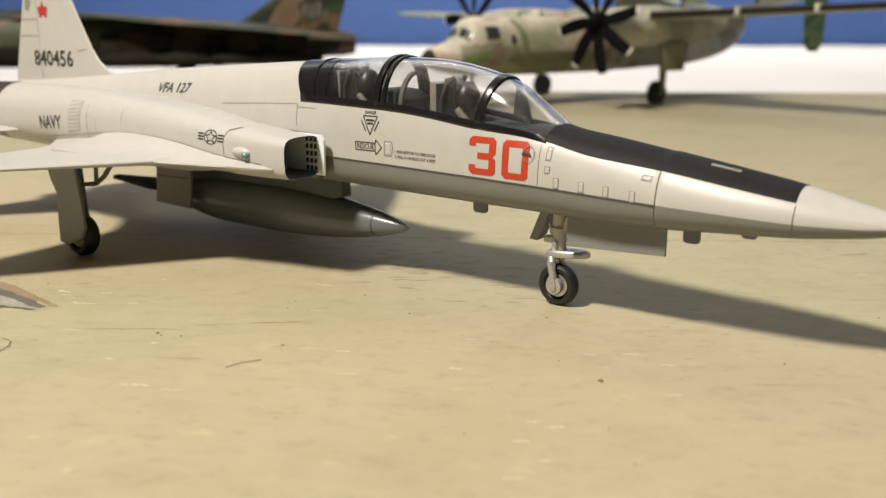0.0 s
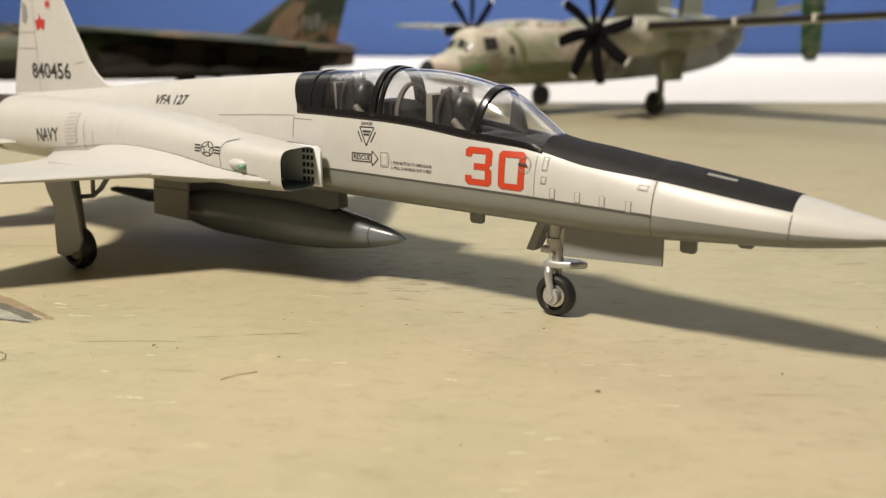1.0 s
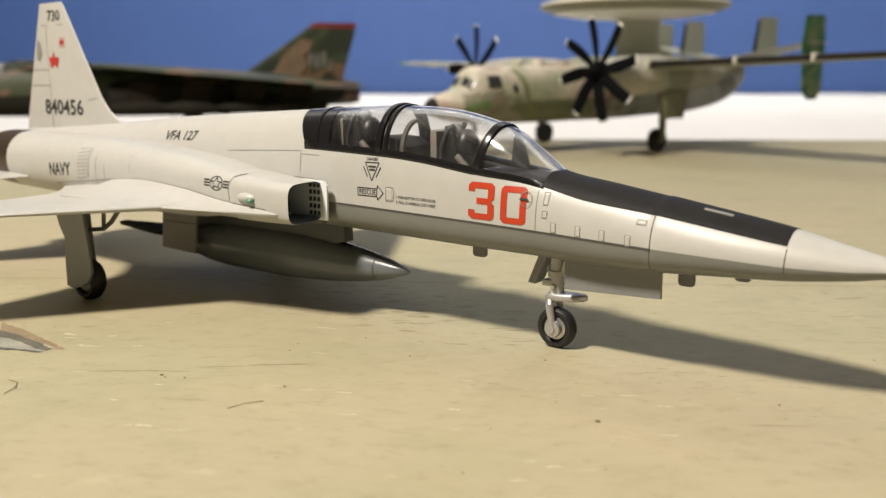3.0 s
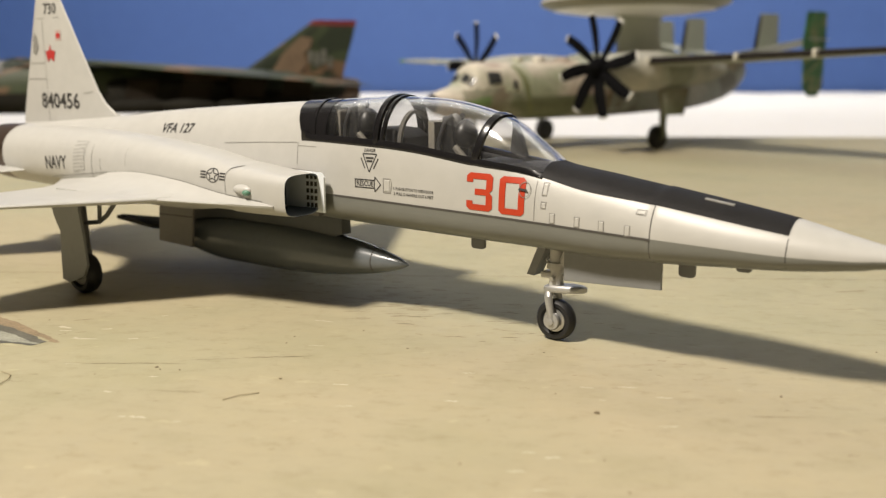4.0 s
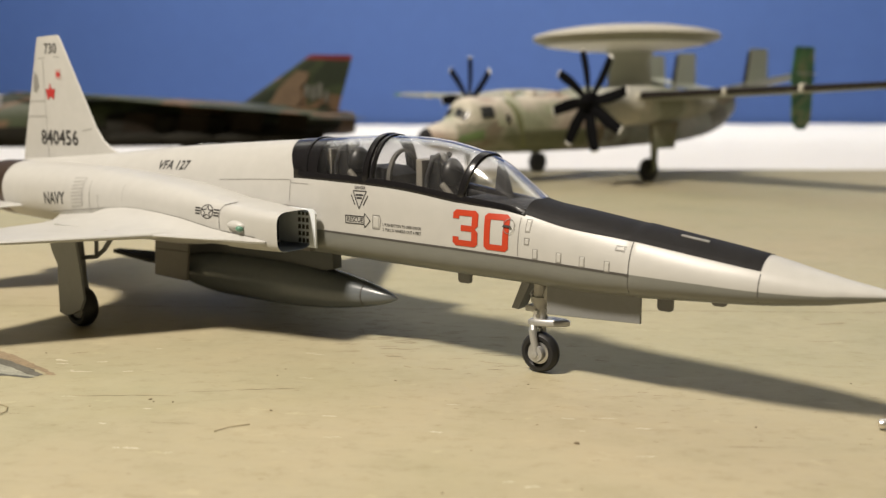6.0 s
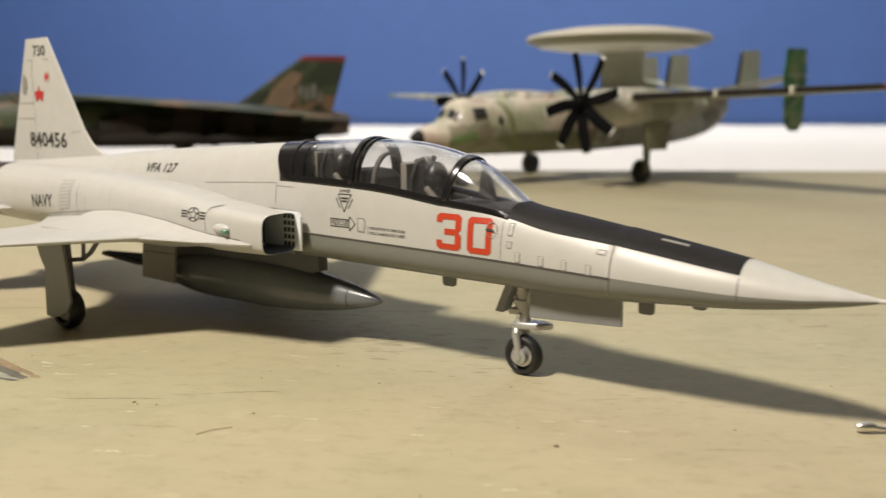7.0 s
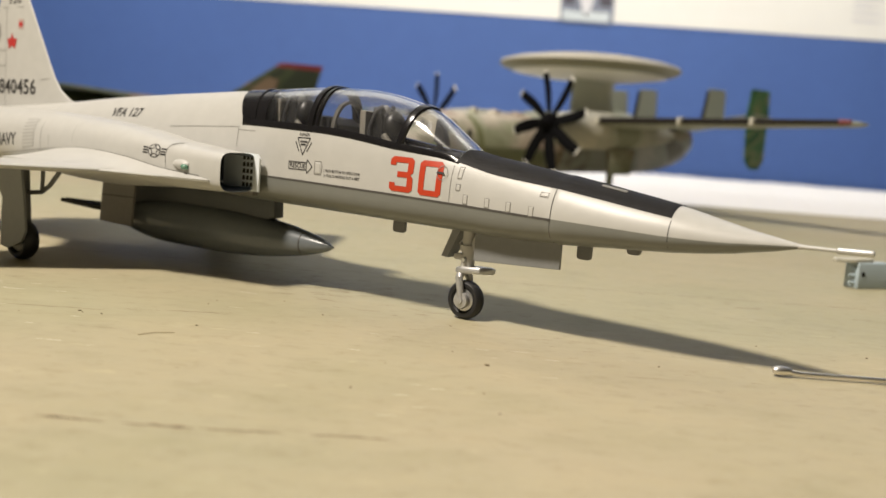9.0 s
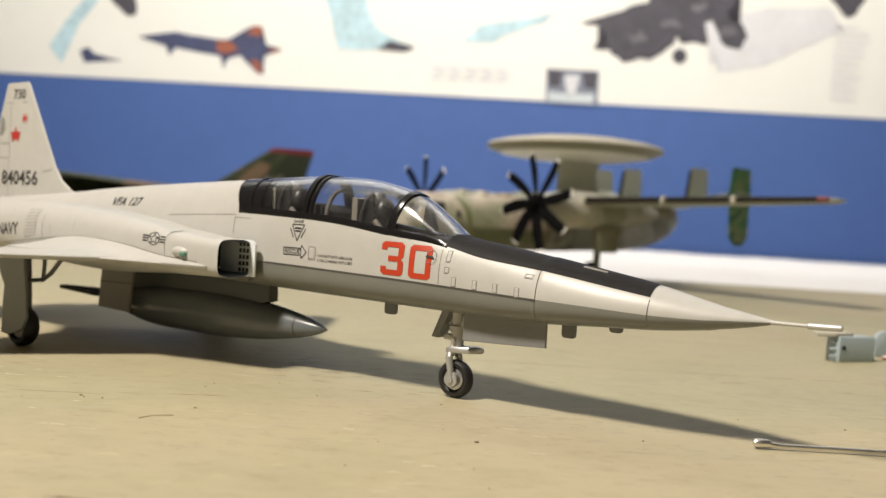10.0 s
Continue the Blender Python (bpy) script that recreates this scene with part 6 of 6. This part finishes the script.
printed("printed_helicopter", [(247, 625), (343, 657), (438, 691), (455, 765), (711, 777), (683, 711), (659, 669), (710, 632), (728, 606), (703, 575), (660, 576), (618, 654), (606, 587), (552, 584), (519, 596), (500, 564), (449, 525), (426, 537), (384, 517), (356, 533), (339, 552), (295, 554), (329, 573), (302, 617)], CHAR, "dark printed aircraft", 0.5, 14)
printed("printed_leg", [(602, 643), (618, 644), (634, 531), (621, 527)], MIST, "grey printed leg", 0.9, 4)
for o in ([(560, 690), (600, 700), (610, 680), (575, 672)], [(470, 640), (520, 650), (530, 632), (480, 620)], [(640, 620), (675, 640), (690, 612), (655, 600)], [(380, 590), (420, 610), (440, 590), (400, 575)]):
    printed("printed_highlight", o, paint("dim_print", (0.13, 0.125, 0.14), 0.6, vary=0.3, scale=25), "", 1.0, 14)
bm = bmesh.new()
turned(bm, [(-0.15, 20), (0.15, 20)], "y", (535, WALL_Y - 3.2, 545), 20)
part("printed_wheel", finish(bm), CHAR, poster, smooth=False)
printed("printed_helicopter", [(908, 765), (1098, 774), (1033, 728), (1015, 679), (994, 673), (971, 704)], CHAR, "dark printed aircraft part")
random.seed(11)
for r in range(3):
    for c in range(5):
        x = -170 + 46 * c + 8 * (r % 2)
        printed("small_print_bar", [(x, 482 - 15 * r), (x + random.uniform(24, 40), 482 - 15 * r), (x + 36, 474 - 15 * r), (x, 474 - 15 * r)], MIST, "pale unreadable print", 0, 1)
for r in range(11):
    printed("small_print_bar", [(965, 650 - 20 * r), (965 + random.uniform(40, 110), 650 - 20 * r), (1050, 643 - 20 * r), (965, 643 - 20 * r)], MIST, "pale unreadable print", 0, 1)
printed("picture_block", [(162, 490), (310, 490), (312, 392), (163, 392)], paint("blue_grey_print", (0.20, 0.22, 0.28), 0.6, vary=0.15, scale=10), "blue-grey picture block at the poster's lower edge", 0.6, 0)
for o, m in (([(166, 486), (206, 486), (200, 440), (170, 440)], CHAR), ([(262, 486), (306, 486), (302, 440), (272, 440)], CHAR), ([(212, 474), (256, 474), (244, 408), (226, 408)], MIST), ([(170, 424), (300, 424), (300, 396), (170, 396)], FADED)):
    printed("picture_detail", o, m, "", 1.2, 3)

# ---- the long steel pin in front ----
pin = thing("steel_pin", "long polished steel pin with a round head lying on the board", "pin")
d = Vector((14.5, 9.5, 0)).normalized()
a = Vector((44.8, 2.75, 0.0))
bm = bmesh.new()
tube(bm, [a + d * 1.9 + Vector((0, 0, 0.66)), a + d * 3.4 + Vector((0, 0, 0.55)), a + d * 90 + Vector((0, 0, 0.45))], [0.42, 0.32, 0.30], 16)
part("shaft", finish(bm), STEEL, pin)
bm = bmesh.new()
tube(bm, [a + Vector((0, 0, 0.8)), a + d * 0.25 + Vector((0, 0, 0.8)), a + d * 0.7 + Vector((0, 0, 0.8)), a + d * 1.9 + Vector((0, 0, 0.78)), a + d * 2.2 + Vector((0, 0, 0.72))], [0.4, 0.56, 0.6, 0.58, 0.4], 18)
part("head", finish(bm), STEEL, pin, "rounded steel head")

# ---- loose grey plastic pieces beyond the nose ----
blk = thing("grey_plastic_block", "pale blue-grey plastic block with a peg hole on the board", "model part", pose(36.4 * MM, 108.9 * MM, 0, 0, 0, 57))
bm = bmesh.new()
box(bm, (0, 0, 0.02), (11.2, 4.0, 6.0), 0, 0.3)
block_body = part("block_body", finish(bm), LIGHTBLUE, blk, "pale blue-grey block", sharp=30)
bm = bmesh.new()
turned(bm, [(-0.12, 0.55), (0.1, 0.55)], "y", (1.3, -0.02, 3.4), 14)
part("peg_hole", finish(bm), MATT, block_body, smooth=False)
for z in (1.3, 3.0, 4.7):
    bm = bmesh.new()
    tube(bm, [(0.1, 1.2, z), (-1.6, 1.4, z + 0.1)], [0.45, 0.3], 10)
    part("peg", finish(bm), LIGHTBLUE, blk, "small moulded peg")
bm = bmesh.new()
slab(bm, [(-5.6, 1.6), (-1.0, 0.4), (5.5, 1.2), (5.0, 3.6), (-4.6, 3.6)], 0.9, "xy", 6.45, 0, 0.2)
part("flat_flap", finish(bm), CREAM, blk, "thin pale flap resting on the block", smooth=False)

clip_ = thing("grey_plastic_bracket", "pale blue-grey plastic bracket with a round end on the board", "model part", pose(40.5 * MM, 131 * MM, 0, 0, 0, 40))
bm = bmesh.new()
slab(bm, [(0, 0.02), (4.5, 0.02), (4.5, 4.2)] + [(2.25 + 2.25 * math.cos(math.pi * k / 10), 4.2 + 2.25 * math.sin(math.pi * k / 10)) for k in range(1, 10)] + [(0, 4.2)], 1.2, "xz", 0, 0, 0.2)
part("round_plate", finish(bm), LIGHTBLUE, clip_, sharp=30)
bm = bmesh.new()
box(bm, (4.2, -0.6, 0.02), (12, 5, 5.0), 0, 0.3)
part("square_plate", finish(bm), LIGHTBLUE, clip_, sharp=30)
rod = thing("thin_rod", "thin white and red rod lying on the board", "rod")
bm = bmesh.new()
tube(bm, [(43.5, 126, 0.55), (60, 136, 0.55)], 0.5, 10)
part("white_rod", finish(bm), POSTER, rod)
bm = bmesh.new()
tube(bm, [(43.5, 124.6, 0.4), (60, 134.6, 0.4)], 0.38, 10)
part("red_rod", finish(bm), RUST, rod, "rust red rod")
